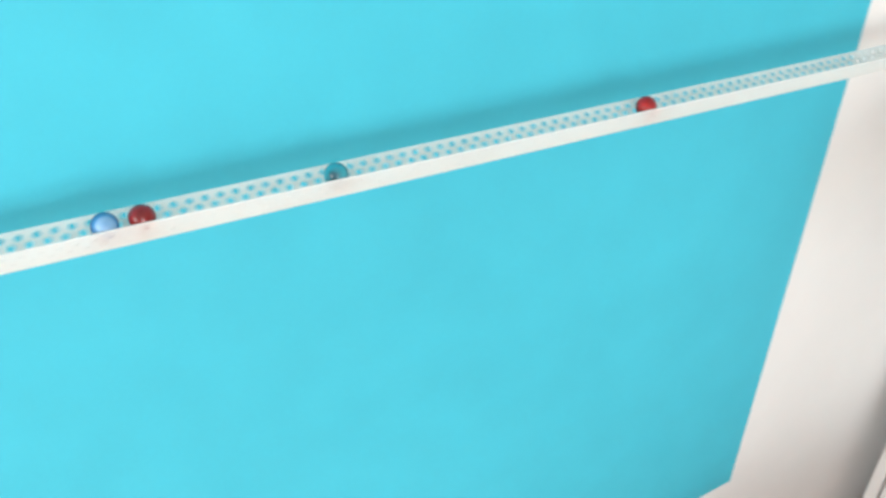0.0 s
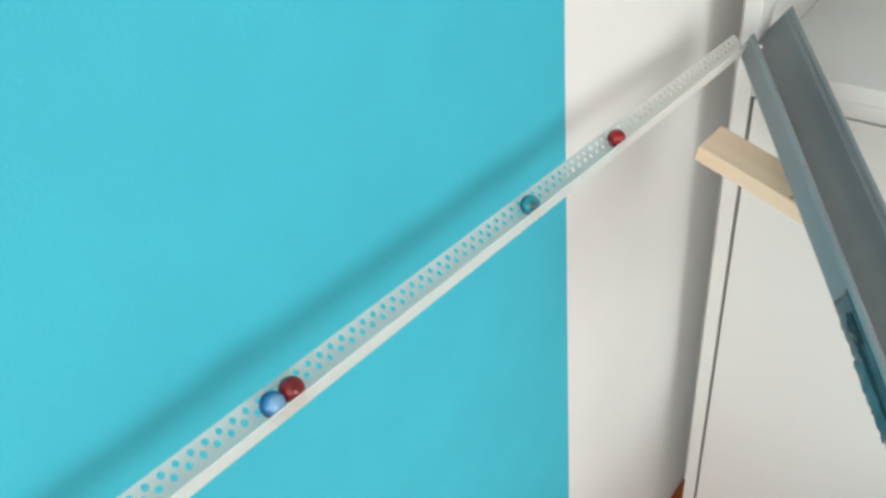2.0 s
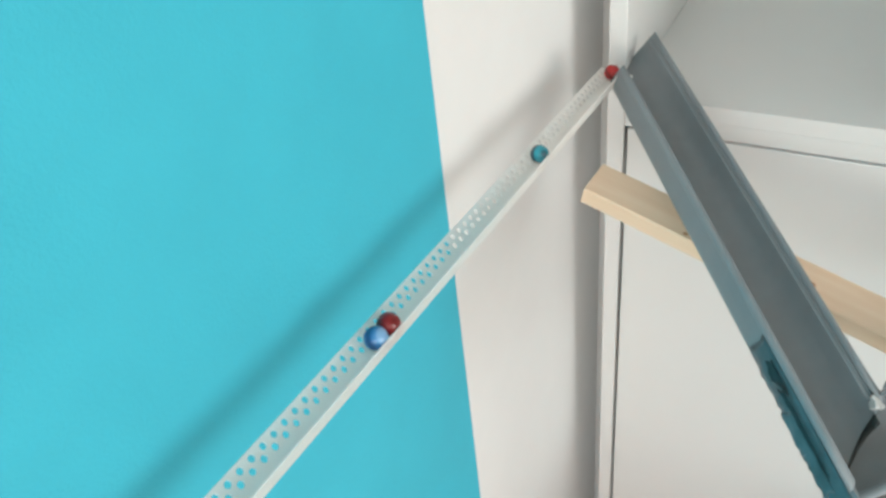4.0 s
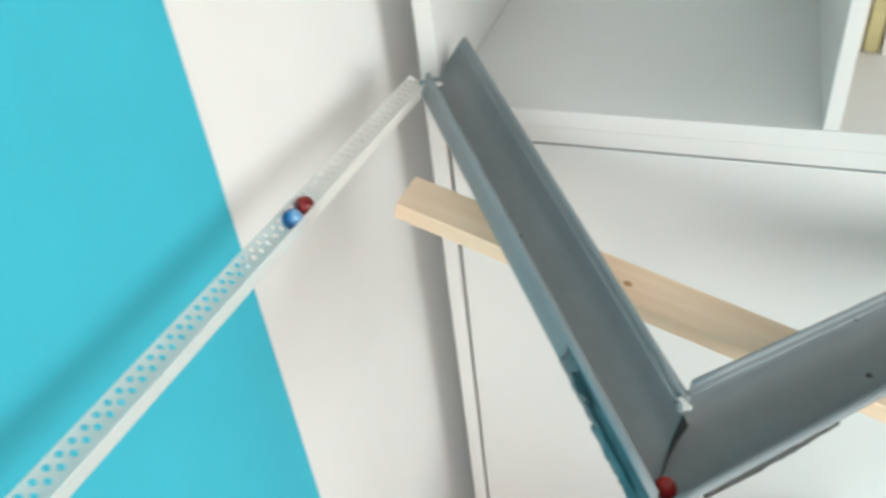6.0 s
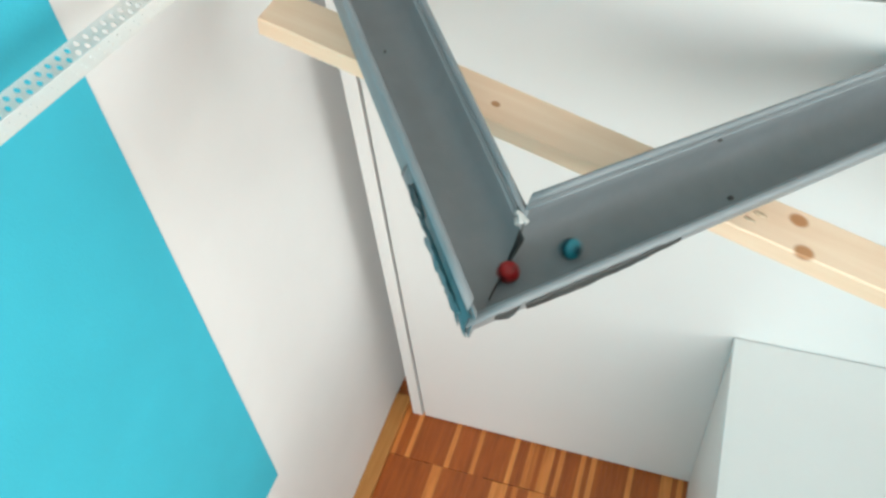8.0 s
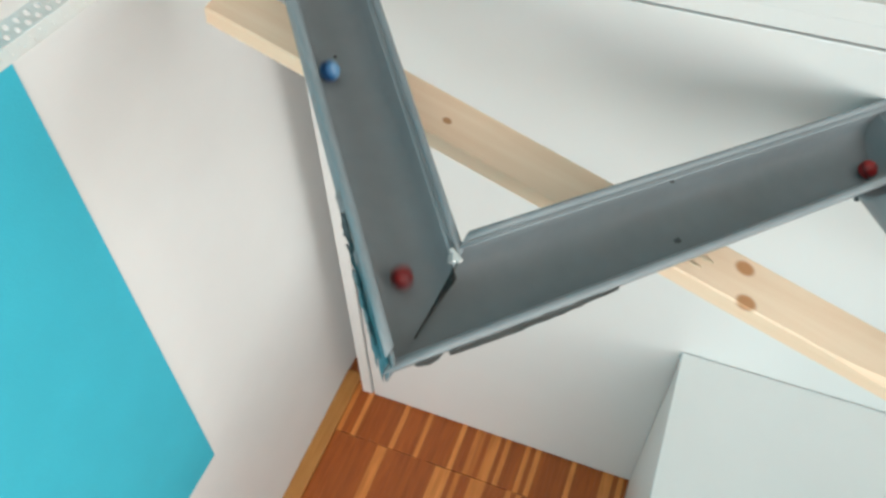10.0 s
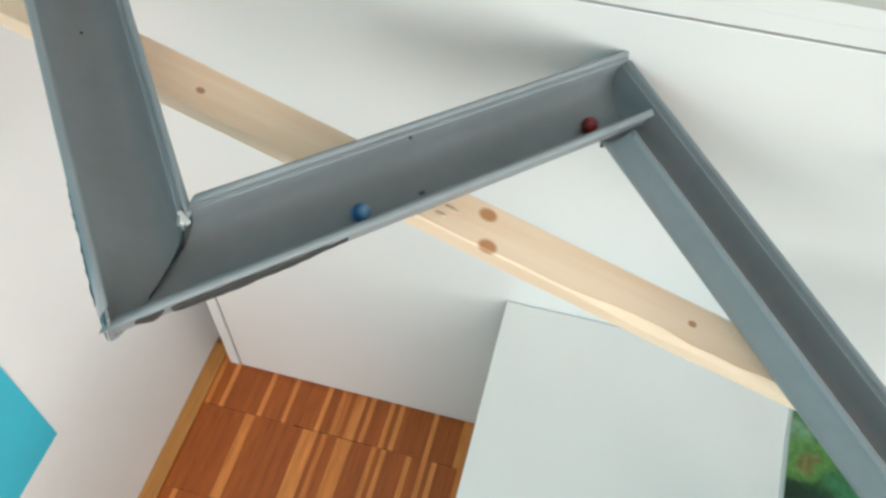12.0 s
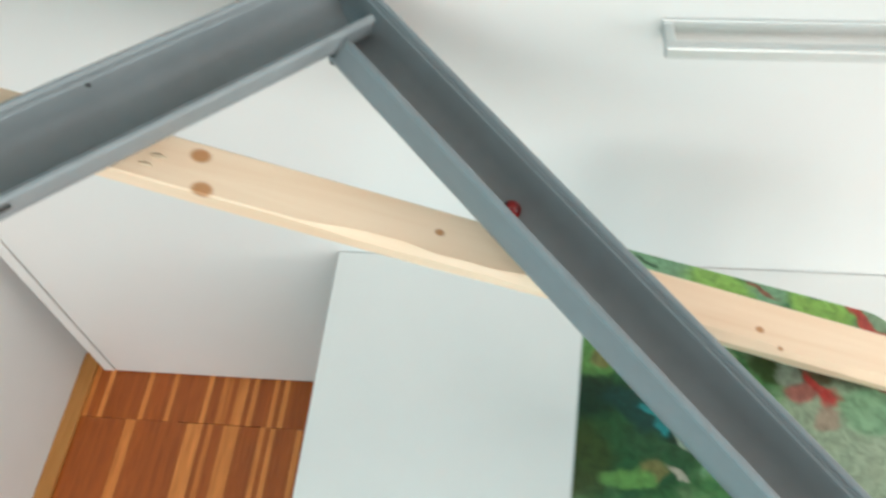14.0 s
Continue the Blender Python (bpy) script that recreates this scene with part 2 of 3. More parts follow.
# ---- built-in cabinet ----
def cabinet():
    top = tagged(empty("built_in_cabinet"), "white lacquered built-in cabinet with open bookshelf above flush fronts", "cabinet")
    right, left = 2.05, 0.0428
    inner = left + 0.0195
    box_part("side_panel", left, inner, 0, 0.38, 0, 2.2, LACQUER, top, bevel=0.0012)
    box_part("scribe_strip", 0.0005, left - 0.0005, 0.11, 0.125, 0.0, 2.2, LACQUER, top)
    box_part("side_panel", right - 0.022, right, 0, 0.38, 0, 2.2, LACQUER, top, bevel=0.0012)
    box_part("back_panel", inner, right - 0.022, 0.36, 0.38, 0, 2.2, SHELF_LIT, top)
    box_part("bottom_board", inner, right - 0.022, 0.03, 0.36, 0.0, 0.02, LACQUER, top)
    box_part("carcass_top", inner + 0.0005, right - 0.0225, 0.0, 0.36, 0.9215, 0.9401, LACQUER, top, bevel=0.0003)
    box_part("shelf_board", inner + 0.0005, right - 0.0225, 0.0001, 0.36, 0.9402, 0.9590, LACQUER, top, bevel=0.0003)
    box_part("shelf_board", inner + 0.0005, right - 0.0225, 0.012, 0.36, 1.62, 1.642, LACQUER, top, bevel=0.001)
    box_part("top_board", inner + 0.0005, right - 0.0225, 0.0, 0.36, 2.178, 2.2, LACQUER, top, bevel=0.001)
    box_part("divider", 0.4310, 0.4450, 0.0015, 0.36, 0.9590, 1.62, LACQUER, top, bevel=0.001)
    box_part("divider", 1.25, 1.265, 0.0015, 0.36, 0.9590, 1.62, LACQUER, top, bevel=0.001)
    door = box_part("front_panel", inner + 0.0046, right - 0.0255, 0.0, 0.019, 0.003, 0.9186, LACQUER, top, bevel=0.0012)
    # bar handle: square bar on two posts
    bm = bmesh.new()
    x0, x1, z = 0.894, 1.26, 0.807
    block(bm, x0, x1, -0.034, -0.024, z - 0.007, z + 0.006, 0.002)
    block(bm, x0, x0 + 0.009, -0.025, 0.0, z - 0.006, z + 0.006, 0.0015)
    block(bm, x1 - 0.009, x1, -0.025, 0.0, z - 0.006, z + 0.006, 0.0015)
    block(bm, x0 - 0.002, x1 + 0.002, -0.003, 0.0, z - 0.004, z + 0.010, 0.001)
    part("handle", bm, STEEL, door, "brushed metal bar handle")


cabinet()


def book(x, width, height, depth, y_front, cover, pages, lean=0.0):
    z0 = 0.9592
    ob = tagged(empty("book", pose(x + width / 2, y_front, z0, 0, lean, 0)), "worn paperback book standing on the white shelf", "book", "books on the shelf")
    w = width / 2
    bm = bmesh.new()
    block(bm, -w + 0.0012, w - 0.0012, 0.003, depth - 0.004, 0.003, height - 0.003)
    part("pages", bm, pages, ob)
    bm = bmesh.new()
    block(bm, -w, -w + 0.0012, 0, depth, 0, height, 0.0004)
    block(bm, w - 0.0012, w, 0, depth, 0, height, 0.0004)
    block(bm, -w + 0.0012, w - 0.0012, 0, 0.0025, 0, height, 0.0008)
    part("cover", bm, cover, ob)


def books():
    rng = random.Random(5)
    pages = material("book_paper", (0.66, 0.58, 0.44), 0.9, vary=0.1, grain=(300, 20))
    tones = [(0.72, 0.66, 0.56), (0.50, 0.44, 0.22), (0.78, 0.72, 0.68), (0.74, 0.68, 0.60), (0.30, 0.19, 0.09), (0.74, 0.70, 0.60),
             (0.68, 0.64, 0.48), (0.74, 0.72, 0.66), (0.66, 0.66, 0.6), (0.06, 0.34, 0.34), (0.72, 0.72, 0.68), (0.72, 0.64, 0.48)]
    covers = [material("book_cover", c, 0.6, vary=0.12, grain=(90, 14)) for c in tones]
    x, i = 0.458, 0
    while x < 1.2:
        w = rng.uniform(0.0065, 0.0155)
        book(x, w, rng.uniform(0.17, 0.215), rng.uniform(0.12, 0.15), 0.157 + rng.uniform(0.0, 0.012), covers[i % len(covers)], pages)
        x += w + rng.uniform(0.0006, 0.003)
        i += 1


books()


# ---- low chest and printed table ----
def chest():
    ob = tagged(empty("low_chest"), "low white lacquered chest standing against the cabinet", "chest")
    x0, x1, y0, y1, h = 0.5422, 1.62, -0.62, -0.001, 0.425
    box_part("top_board", x0, x1, y0, y1, h - 0.019, h, CHEST, ob, bevel=0.0012)
    box_part("side_panel", x0 + 0.001, x0 + 0.019, y0 + 0.002, y1 - 0.001, 0.0, h - 0.019, CHEST, ob)
    box_part("side_panel", x1 - 0.019, x1 - 0.001, y0 + 0.002, y1 - 0.001, 0.0, h - 0.019, CHEST, ob)
    box_part("front_panel", x0 + 0.0195, x1 - 0.0195, y0 + 0.002, y0 + 0.02, 0.02, h - 0.0195, CHEST, ob)


chest()


PRINT_Z = 0.672


def outline(points, radius, steps=6):
    """A closed outline with rounded corners."""
    out = []
    for i, p in enumerate(points):
        a, p, b = Vector(points[i - 1]), Vector(p), Vector(points[(i + 1) % len(points)])
        s, e = p + (a - p).normalized() * radius, p + (b - p).normalized() * radius
        for k in range(steps + 1):
            t = k / steps
            out.append(s * (1 - t) ** 2 + p * 2 * t * (1 - t) + e * t * t)
    return out


def slab(bm, points, z0, z1):
    lower = [bm.verts.new((p[0], p[1], z0)) for p in points]
    upper = [bm.verts.new((p[0], p[1], z1)) for p in points]
    bm.faces.new(upper), bm.faces.new(lower[::-1])
    for i in range(len(points)):
        j = (i + 1) % len(points)
        bm.faces.new((lower[i], lower[j], upper[j], upper[i]))


PRINT_INKS = {"bottle": (0.016, 0.070, 0.026), "night": (0.005, 0.026, 0.014), "olive_dark": (0.032, 0.055, 0.012), "sea_dark": (0.007, 0.046, 0.040), "sage": (0.20, 0.38, 0.22),
              "grass": (0.12, 0.28, 0.07), "ochre": (0.19, 0.17, 0.06), "leaf": (0.045, 0.19, 0.085), "teal": (0.025, 0.24, 0.25), "mist": (0.30, 0.36, 0.28), "cream": (0.44, 0.41, 0.33),
              "lime": (0.27, 0.50, 0.10), "rust": (0.25, 0.085, 0.055), "moss_pale": (0.24, 0.36, 0.23), "cherry": (0.46, 0.045, 0.040), "mist_green": (0.32, 0.41, 0.29),
              "brown": (0.12, 0.085, 0.045), "rose": (0.38, 0.12, 0.10), "rust_pale": (0.34, 0.27, 0.20)}
# soft brush marks of the print: x, y, two half widths, turn, ink
NEAR_MARKS = [(0.02, -0.181, 0.0833, 0.0735, 0, "bottle"),
             (-0.009, -0.159, 0.0343, 0.0245, 0.3, "night"),
             (-0.014, -0.211, 0.0294, 0.0343, 0, "olive_dark"),
             (0.03, -0.166, 0.0343, 0.0147, -0.6, "sea_dark"),
             (-0.007, -0.093, 0.0196, 0.0137, 0, "sage"),
             (0.003, -0.115, 0.0343, 0.0206, 0.2, "grass"),
             (0.007, -0.116, 0.0127, 0.0088, 0.4, "ochre"),
             (0.04, -0.14, 0.0269, 0.0137, -0.7, "leaf"),
             (0.044, -0.169, 0.0108, 0.0064, -0.5, "teal"),
             (0.057, -0.181, 0.0167, 0.0059, -0.2, "teal"),
             (0.063, -0.186, 0.0127, 0.0069, 0.2, "night"),
             (0.067, -0.192, 0.0098, 0.0044, -0.9, "mist"),
             (0.039, -0.216, 0.0137, 0.0088, 0.3, "ochre"),
             (0.06, -0.217, 0.0108, 0.0044, -0.6, "cream"),
             (0.088, -0.216, 0.0098, 0.0078, 0.2, "sage"),
             (0.023, -0.225, 0.0196, 0.0098, 0, "grass")]
FAR_MARKS = [(0.074, -0.029, 0.049, 0.0196, -0.25, "sage"),
             (0.108, -0.041, 0.0343, 0.0147, -0.3, "lime"),
             (0.148, -0.05, 0.0167, 0.0167, -0.6, "sage"),
             (0.143, -0.046, 0.0157, 0.0034, -0.8, "rust"),
             (0.189, -0.064, 0.0304, 0.0167, -0.4, "lime"),
             (0.05, -0.023, 0.0098, 0.0029, -0.7, "bottle"),
             (0.189, -0.054, 0.0069, 0.0024, -0.8, "bottle"),
             (0.241, -0.068, 0.0196, 0.0157, 0.2, "moss_pale"),
             (0.227, -0.074, 0.0274, 0.0064, -0.78, "cherry"),
             (0.246, -0.087, 0.0176, 0.0049, -0.3, "cherry")]
MIDDLE_MARKS = [(0.197, -0.176, 0.0735, 0.0539, 0, "mist_green"),
             (0.236, -0.211, 0.0588, 0.0441, 0.2, "mist_green"),
             (0.177, -0.117, 0.0637, 0.0176, -0.25, "brown"),
             (0.138, -0.117, 0.0167, 0.0206, 0.5, "olive_dark"),
             (0.155, -0.127, 0.0147, 0.0108, -0.6, "mist"),
             (0.219, -0.157, 0.0294, 0.0221, 0.1, "sage"),
             (0.166, -0.141, 0.0167, 0.0118, 0.2, "rose"),
             (0.18, -0.138, 0.0245, 0.0054, -0.95, "cherry"),
             (0.189, -0.151, 0.0098, 0.0108, 0.2, "cherry"),
             (0.182, -0.166, 0.0147, 0.0098, 0.4, "rust_pale"),
             (0.241, -0.144, 0.0255, 0.0073, -0.85, "rust"),
             (0.221, -0.186, 0.0245, 0.0147, 0.5, "mist_green")]


def print_material():
    """A painterly print: a mottled green ground with soft, ragged brush marks over it."""
    m = bpy.data.materials.new("printed_foliage")
    m.use_nodes = True
    n, l = m.node_tree.nodes, m.node_tree.links
    b = n["Principled BSDF"]
    b.inputs["Roughness"].default_value = 0.38
    co = n.new("ShaderNodeTexCoord")
    # ragged outlines: the place is shifted by noise at two scales
    place = co.outputs["Object"]
    for scale, amount in ((26, 0.030), (95, 0.010)):
        wob = n.new("ShaderNodeTexNoise")
        wob.inputs["Scale"].default_value, wob.inputs["Detail"].default_value = scale, 3
        l.new(co.outputs["Object"], wob.inputs["Vector"])
        mid = n.new("ShaderNodeVectorMath")
        mid.operation = "SUBTRACT"
        mid.inputs[1].default_value = (0.5, 0.5, 0.5)
        l.new(wob.outputs["Color"], mid.inputs[0])
        add = n.new("ShaderNodeVectorMath")
        add.operation = "MULTIPLY_ADD"
        add.inputs[1].default_value = (amount, amount, 0)
        l.new(mid.outputs["Vector"], add.inputs[0]), l.new(place, add.inputs[2])
        place = add.outputs["Vector"]
    tex = n.new("ShaderNodeTexNoise")
    tex.inputs["Scale"].default_value, tex.inputs["Detail"].default_value, tex.inputs["Distortion"].default_value = 34, 4, 1.2
    l.new(co.outputs["Object"], tex.inputs["Vector"])
    ramp = n.new("ShaderNodeValToRGB")
    e = ramp.color_ramp.elements
    e[0].position, e[0].color = 0.34, (0.03, 0.12, 0.05, 1)
    e[1].position, e[1].color = 0.68, (0.20, 0.33, 0.16, 1)
    e.new(0.5).color = (0.08, 0.23, 0.07, 1)
    l.new(tex.outputs["Fac"], ramp.inputs["Fac"])
    colour = ramp.outputs["Color"]
    for x, y, rx, ry, turn, ink in NEAR_MARKS + FAR_MARKS + MIDDLE_MARKS:
        mp = n.new("ShaderNodeMapping")
        mp.vector_type = "TEXTURE"
        mp.inputs["Location"].default_value, mp.inputs["Rotation"].default_value, mp.inputs["Scale"].default_value = (x, y, 0), (0, 0, turn), (rx, ry, 1000)
        far = n.new("ShaderNodeVectorMath")
        far.operation = "LENGTH"
        fade = n.new("ShaderNodeMapRange")
        fade.interpolation_type = "SMOOTHSTEP"
        fade.inputs["From Min"].default_value, fade.inputs["From Max"].default_value = 0.62, 1.15
        fade.inputs["To Min"].default_value, fade.inputs["To Max"].default_value = 0.92, 0.0
        mix = n.new("ShaderNodeMix")
        mix.data_type = "RGBA"
        mix.inputs["B"].default_value = (*PRINT_INKS[ink], 1)
        l.new(place, mp.inputs["Vector"]), l.new(mp.outputs["Vector"], far.inputs[0]), l.new(far.outputs["Value"], fade.inputs["Value"])
        l.new(fade.outputs["Result"], mix.inputs["Factor"]), l.new(colour, mix.inputs["A"])
        colour = mix.outputs["Result"]
    # streaks of the brush
    fine = n.new("ShaderNodeTexNoise")
    fine.inputs["Scale"].default_value, fine.inputs["Detail"].default_value = 150, 3
    l.new(place, fine.inputs["Vector"])
    rng = n.new("ShaderNodeMapRange")
    rng.inputs["From Min"].default_value, rng.inputs["From Max"].default_value = 0.3, 0.7
    rng.inputs["To Min"].default_value, rng.inputs["To Max"].default_value = 0.72, 1.28
    l.new(fine.outputs["Fac"], rng.inputs["Value"])
    tone = n.new("ShaderNodeVectorMath")
    tone.operation = "SCALE"
    l.new(colour, tone.inputs[0]), l.new(rng.outputs["Result"], tone.inputs["Scale"])
    l.new(tone.outputs["Vector"], b.inputs["Base Color"])
    return m


def printed_table():
    """Local origin at the far left corner of the top, on the floor."""
    ob = tagged(empty("printed_table", pose(0.846, -0.138, 0)), "small table with a top printed with green leaves and red cherries", "table")
    pts = [(0.0, 0.0), (-0.012, -0.10), (-0.034, -0.40), (-0.04, -0.52), (0.31, -0.52), (0.249, -0.068)]
    bm = bmesh.new()
    slab(bm, outline(pts, 0.02), PRINT_Z - 0.012, PRINT_Z - 0.001)
    top = part("tabletop", bm, material("tabletop_edge", (0.6, 0.62, 0.6), 0.5, vary=0.05), ob)
    bm = bmesh.new()
    slab(bm, outline([(p[0] * 0.995 + 0.001, p[1] * 0.995 - 0.001) for p in pts], 0.02), PRINT_Z - 0.0009, PRINT_Z)
    part("print", bm, print_material(), top, "painterly print of green foliage")
    for x, y in ((0.06, -0.10), (0.20, -0.14), (0.05, -0.44), (0.20, -0.44)):
        bm = bmesh.new()
        block(bm, x - 0.014, x + 0.014, y - 0.014, y + 0.014, 0.425, PRINT_Z - 0.012, 0.003)
        part("leg", bm, CHEST, ob)


printed_table()


# ---- the perforated rail ----
RAIL_A, RAIL_B = Vector((0.0654, -0.1, 1.0006)), Vector((0.0503, -1.0, 1.0700))


def perforated_leg(length, width, flip, hole=0.0026, lead=0.0016, rim=0.0016):
    """A strip along local x with two staggered rows of round holes; local y is across."""
    verts, faces, index = [], [], {}

    def vert(x, y):
        key = (round(x, 5), round(y, 5))
        if key not in index:
            index[key] = len(verts)
            verts.append((x, y, 0.0))
        return index[key]

    pitch = 0.0095
    cells = int(length / pitch)
    row = (width - rim - lead) / 2
    half = pitch / 2
    for i in range(cells * 2):
        x0, x1 = i * half, (i + 1) * half
        for ya, yb in ((0, lead), (width - rim, width)):
            faces.append((vert(x0, ya), vert(x1, ya), vert(x1, yb), vert(x0, yb)))
    for r in range(2):
        y0 = lead + r * row
        yc = y0 + row / 2
        off = 0 if r == 0 else half
        for i in range(cells if r == 0 else cells - 1):
            x0 = off + i * pitch
            xc = x0 + half
            ring = [(x0 + pitch, yc), (x0 + pitch, y0 + row), (xc, y0 + row), (x0, y0 + row), (x0, yc), (x0, y0), (xc, y0), (x0 + pitch, y0)]
            outer = [vert(*p) for p in ring]
            inner = [vert(xc + hole * math.cos(k * math.pi / 4), yc + hole * math.sin(k * math.pi / 4)) for k in range(8)]
            for k in range(8):
                j = (k + 1) % 8
                faces.append((outer[k], outer[j], inner[j], inner[k]))
        if r == 1:
            for x0 in (0, cells * pitch - half):
                faces.append((vert(x0, y0), vert(x0 + half, y0), vert(x0 + half, y0 + row), vert(x0, y0 + row)))
    me = bpy.data.meshes.new("rail_leg")
    me.from_pydata(verts, [], [f[::-1] for f in faces] if flip else faces)
    me.materials.append(BEAD)
    return me


def rail():
    ob = tagged(empty("perforated_rail"), "white perforated plastic corner bead used as a marble track", "rail")
    way = (RAIL_B - RAIL_A).normalized()
    start = RAIL_A - way * 0.058
    for name, across in (("back_leg", Vector((-math.cos(radians(41)), 0, math.sin(radians(41))))), ("front_leg", Vector((math.cos(radians(70)), 0, math.sin(radians(70)))))):
        me = perforated_leg(1.5, 0.0226, False, 0.0023, 0.0104, 0.0019) if name == "back_leg" else perforated_leg(1.5, 0.0165, True, 0.0008, 0.0036, 0.0026)
        leg = new(name, me)
        y = (across - way * across.dot(way)).normalized()
        z = way.cross(y)
        m = Matrix((way, y, z)).transposed().to_4x4()
        leg.matrix_world = Matrix.Translation(start) @ m
        leg.parent = ob
        so = leg.modifiers.new("thickness", "SOLIDIFY")
        so.thickness, so.offset = 0.0009, 0.0
    # torn white tab where the rail sits on the gutter
    bm = bmesh.new()
    block(bm, 0.074, 0.081, -0.043, -0.038, 1.001, 1.0045, 0.0012)
    part("end_tab", bm, BEAD, ob, "small white folded end tab")


rail()


# ---- grey gutters ----
GUTTER_WIDTH, GUTTER_DEPTH = {1: 0.063, 2: 0.0605, 3: 0.058}, {1: 0.042, 2: 0.039, 3: 0.049}
FAR_DROP = {1: 0.0078, 2: 0.0, 3: 0.0058}  # the far wall is cut lower
GUTTERS = {
    1: ((0.2636, -0.26, 0.959), (0.591, -0.781, -0.205), (0.797, 0.603, 0), 14, ((0.995, -0.097, -0.7), 0.074 - 0.7 * 1.013), ((0.9957, -0.0926, -0.26), 0.13500)),
    2: ((0.4944, -0.1854, 0.8935), (0.653, 0.745, -0.142), (0.752, -0.659, 0), 17, ((0.9957, -0.0926, -0.26), 0.13200), ((0.868, 0.496, 0), 0.5365)),
    3: ((0.7683, -0.1927, 0.8291), (0.688, -0.70, -0.189), (0.713, 0.70, 0), 14, ((0.97, 0.243, -0.51), 0.150), ((0.7, -0.7, 0), 1.16)),
}


def gutter_axes(k):
    mid, way, side, tilt, start, end = GUTTERS[k]
    d = Vector(way).normalized()
    h = Vector(side)
    h = (h - d * h.dot(d)).normalized()
    u = h.cross(d)
    if u.z < 0:
        u = -u
    t = radians(tilt)
    return Vector(mid), d, h * math.cos(t) - u * math.sin(t), h * math.sin(t) + u * math.cos(t)


def u_profile(half, depth, straight, far, drop, steps=14):
    """Points of a U from the one rim to the other; the wall on the far side is lower by drop."""
    low, high = (drop, 0.0) if far < 0 else (0.0, drop)
    pts = [(-half - low * 0.22, -low), (-half - low * 0.1, -(straight + low) * 0.5)]
    for k in range(steps + 1):
        a = math.pi * k / steps
        pts.append((-half * math.cos(a), -straight - (depth - straight) * math.sin(a) ** 0.72))
    return pts + [(half + high * 0.1, -(straight + high) * 0.5), (half + high * 0.22, -high)]


def sweep(bm, profile, k, closed=True, short=0.0):
    """Sweeps a section along gutter k, cut by its two end planes."""
    mid, d, a, b = gutter_axes(k)
    (n0, c0), (n1, c1) = GUTTERS[k][4:]
    c1 -= short
    rows = []
    for n, c in ((Vector(n0), c0), (Vector(n1), c1)):
        row = []
        for x, y in profile:
            p = mid + a * x + b * y
            row.append(p + d * ((c - n.dot(p)) / n.dot(d)))
        rows.append(row)
    rings = []
    for i in range(13):
        t = i / 12
        rings.append([bm.verts.new(p.lerp(q, t)) for p, q in zip(*rows)])
    count = len(profile)
    for r0, r1 in zip(rings, rings[1:]):
        for i in range(count if closed else count - 1):
            j = (i + 1) % count
            bm.faces.new((r0[i], r0[j], r1[j], r1[i]))
    if closed:
        bm.faces.new(rings[0][::-1]), bm.faces.new(rings[-1])


def bead(cx, cy, rx, ry, steps=10):
    return [(cx + rx * math.cos(2 * math.pi * k / steps), cy + ry * math.sin(2 * math.pi * k / steps)) for k in range(steps)]


def gutter(k, label):
    ob = tagged(empty("gutter"), label, "gutter", "zigzag gutters")
    half = GUTTER_WIDTH[k] / 2
    near, far = (1, -1) if k == 2 else (-1, 1)
    drop = FAR_DROP[k]
    outer = u_profile(half, GUTTER_DEPTH[k], 0.014, far, drop)
    inner = u_profile(half - 0.0022, GUTTER_DEPTH[k] - 0.0022, 0.014, far, drop)
    bm = bmesh.new()
    sweep(bm, outer + inner[::-1], k)
    channel = part("channel", bm, PVC, ob, smooth=True)
    channel.data.set_sharp_from_angle(angle=radians(38))
    # a rolled rim on the near wall, a double rim on the far one
    bm = bmesh.new()
    sweep(bm, bead(near * (half + 0.0004), 0.0012, 0.0034, 0.0032), k, short=0.006 if k == 1 else 0.0)
    part("rim", bm, PVC_RIM_LIT, ob, "rounded rim with its highlight put into the colour", smooth=True)
    bm = bmesh.new()
    sweep(bm, bead(far * (half + 0.0018 + drop * 0.22), 0.0008 - drop, 0.0028, 0.003), k)
    part("rim", bm, PVC_RIM_LIT, ob, "rounded rim with its highlight put into the colour", smooth=True)
    bm = bmesh.new()
    sweep(bm, bead(far * (half - 0.0026 + drop * 0.15), -0.0036 - drop, 0.0014, 0.0016, 8), k)
    part("rim_bead", bm, PVC_RIM_LIT, ob, smooth=True)
    return ob


def at_gutter(k, s, x, y):
    mid, d, a, b = gutter_axes(k)
    return mid + d * s + a * x + b * y


def screw(parent, at, axis, r=0.0035):
    bm = bmesh.new()
    q = Vector(axis).to_track_quat("Z", "Y").to_matrix().to_4x4()
    bmesh.ops.create_cone(bm, cap_ends=True, segments=14, radius1=r, radius2=r * 0.6, depth=0.002, matrix=Matrix.Translation(at) @ q)
    block(bm, -r * 0.7, r * 0.7, -r * 0.12, r * 0.12, 0.0008, 0.0013, 0, Matrix.Translation(at) @ q)
    part("screw", bm, SCREW, parent, "small dark countersunk screw")


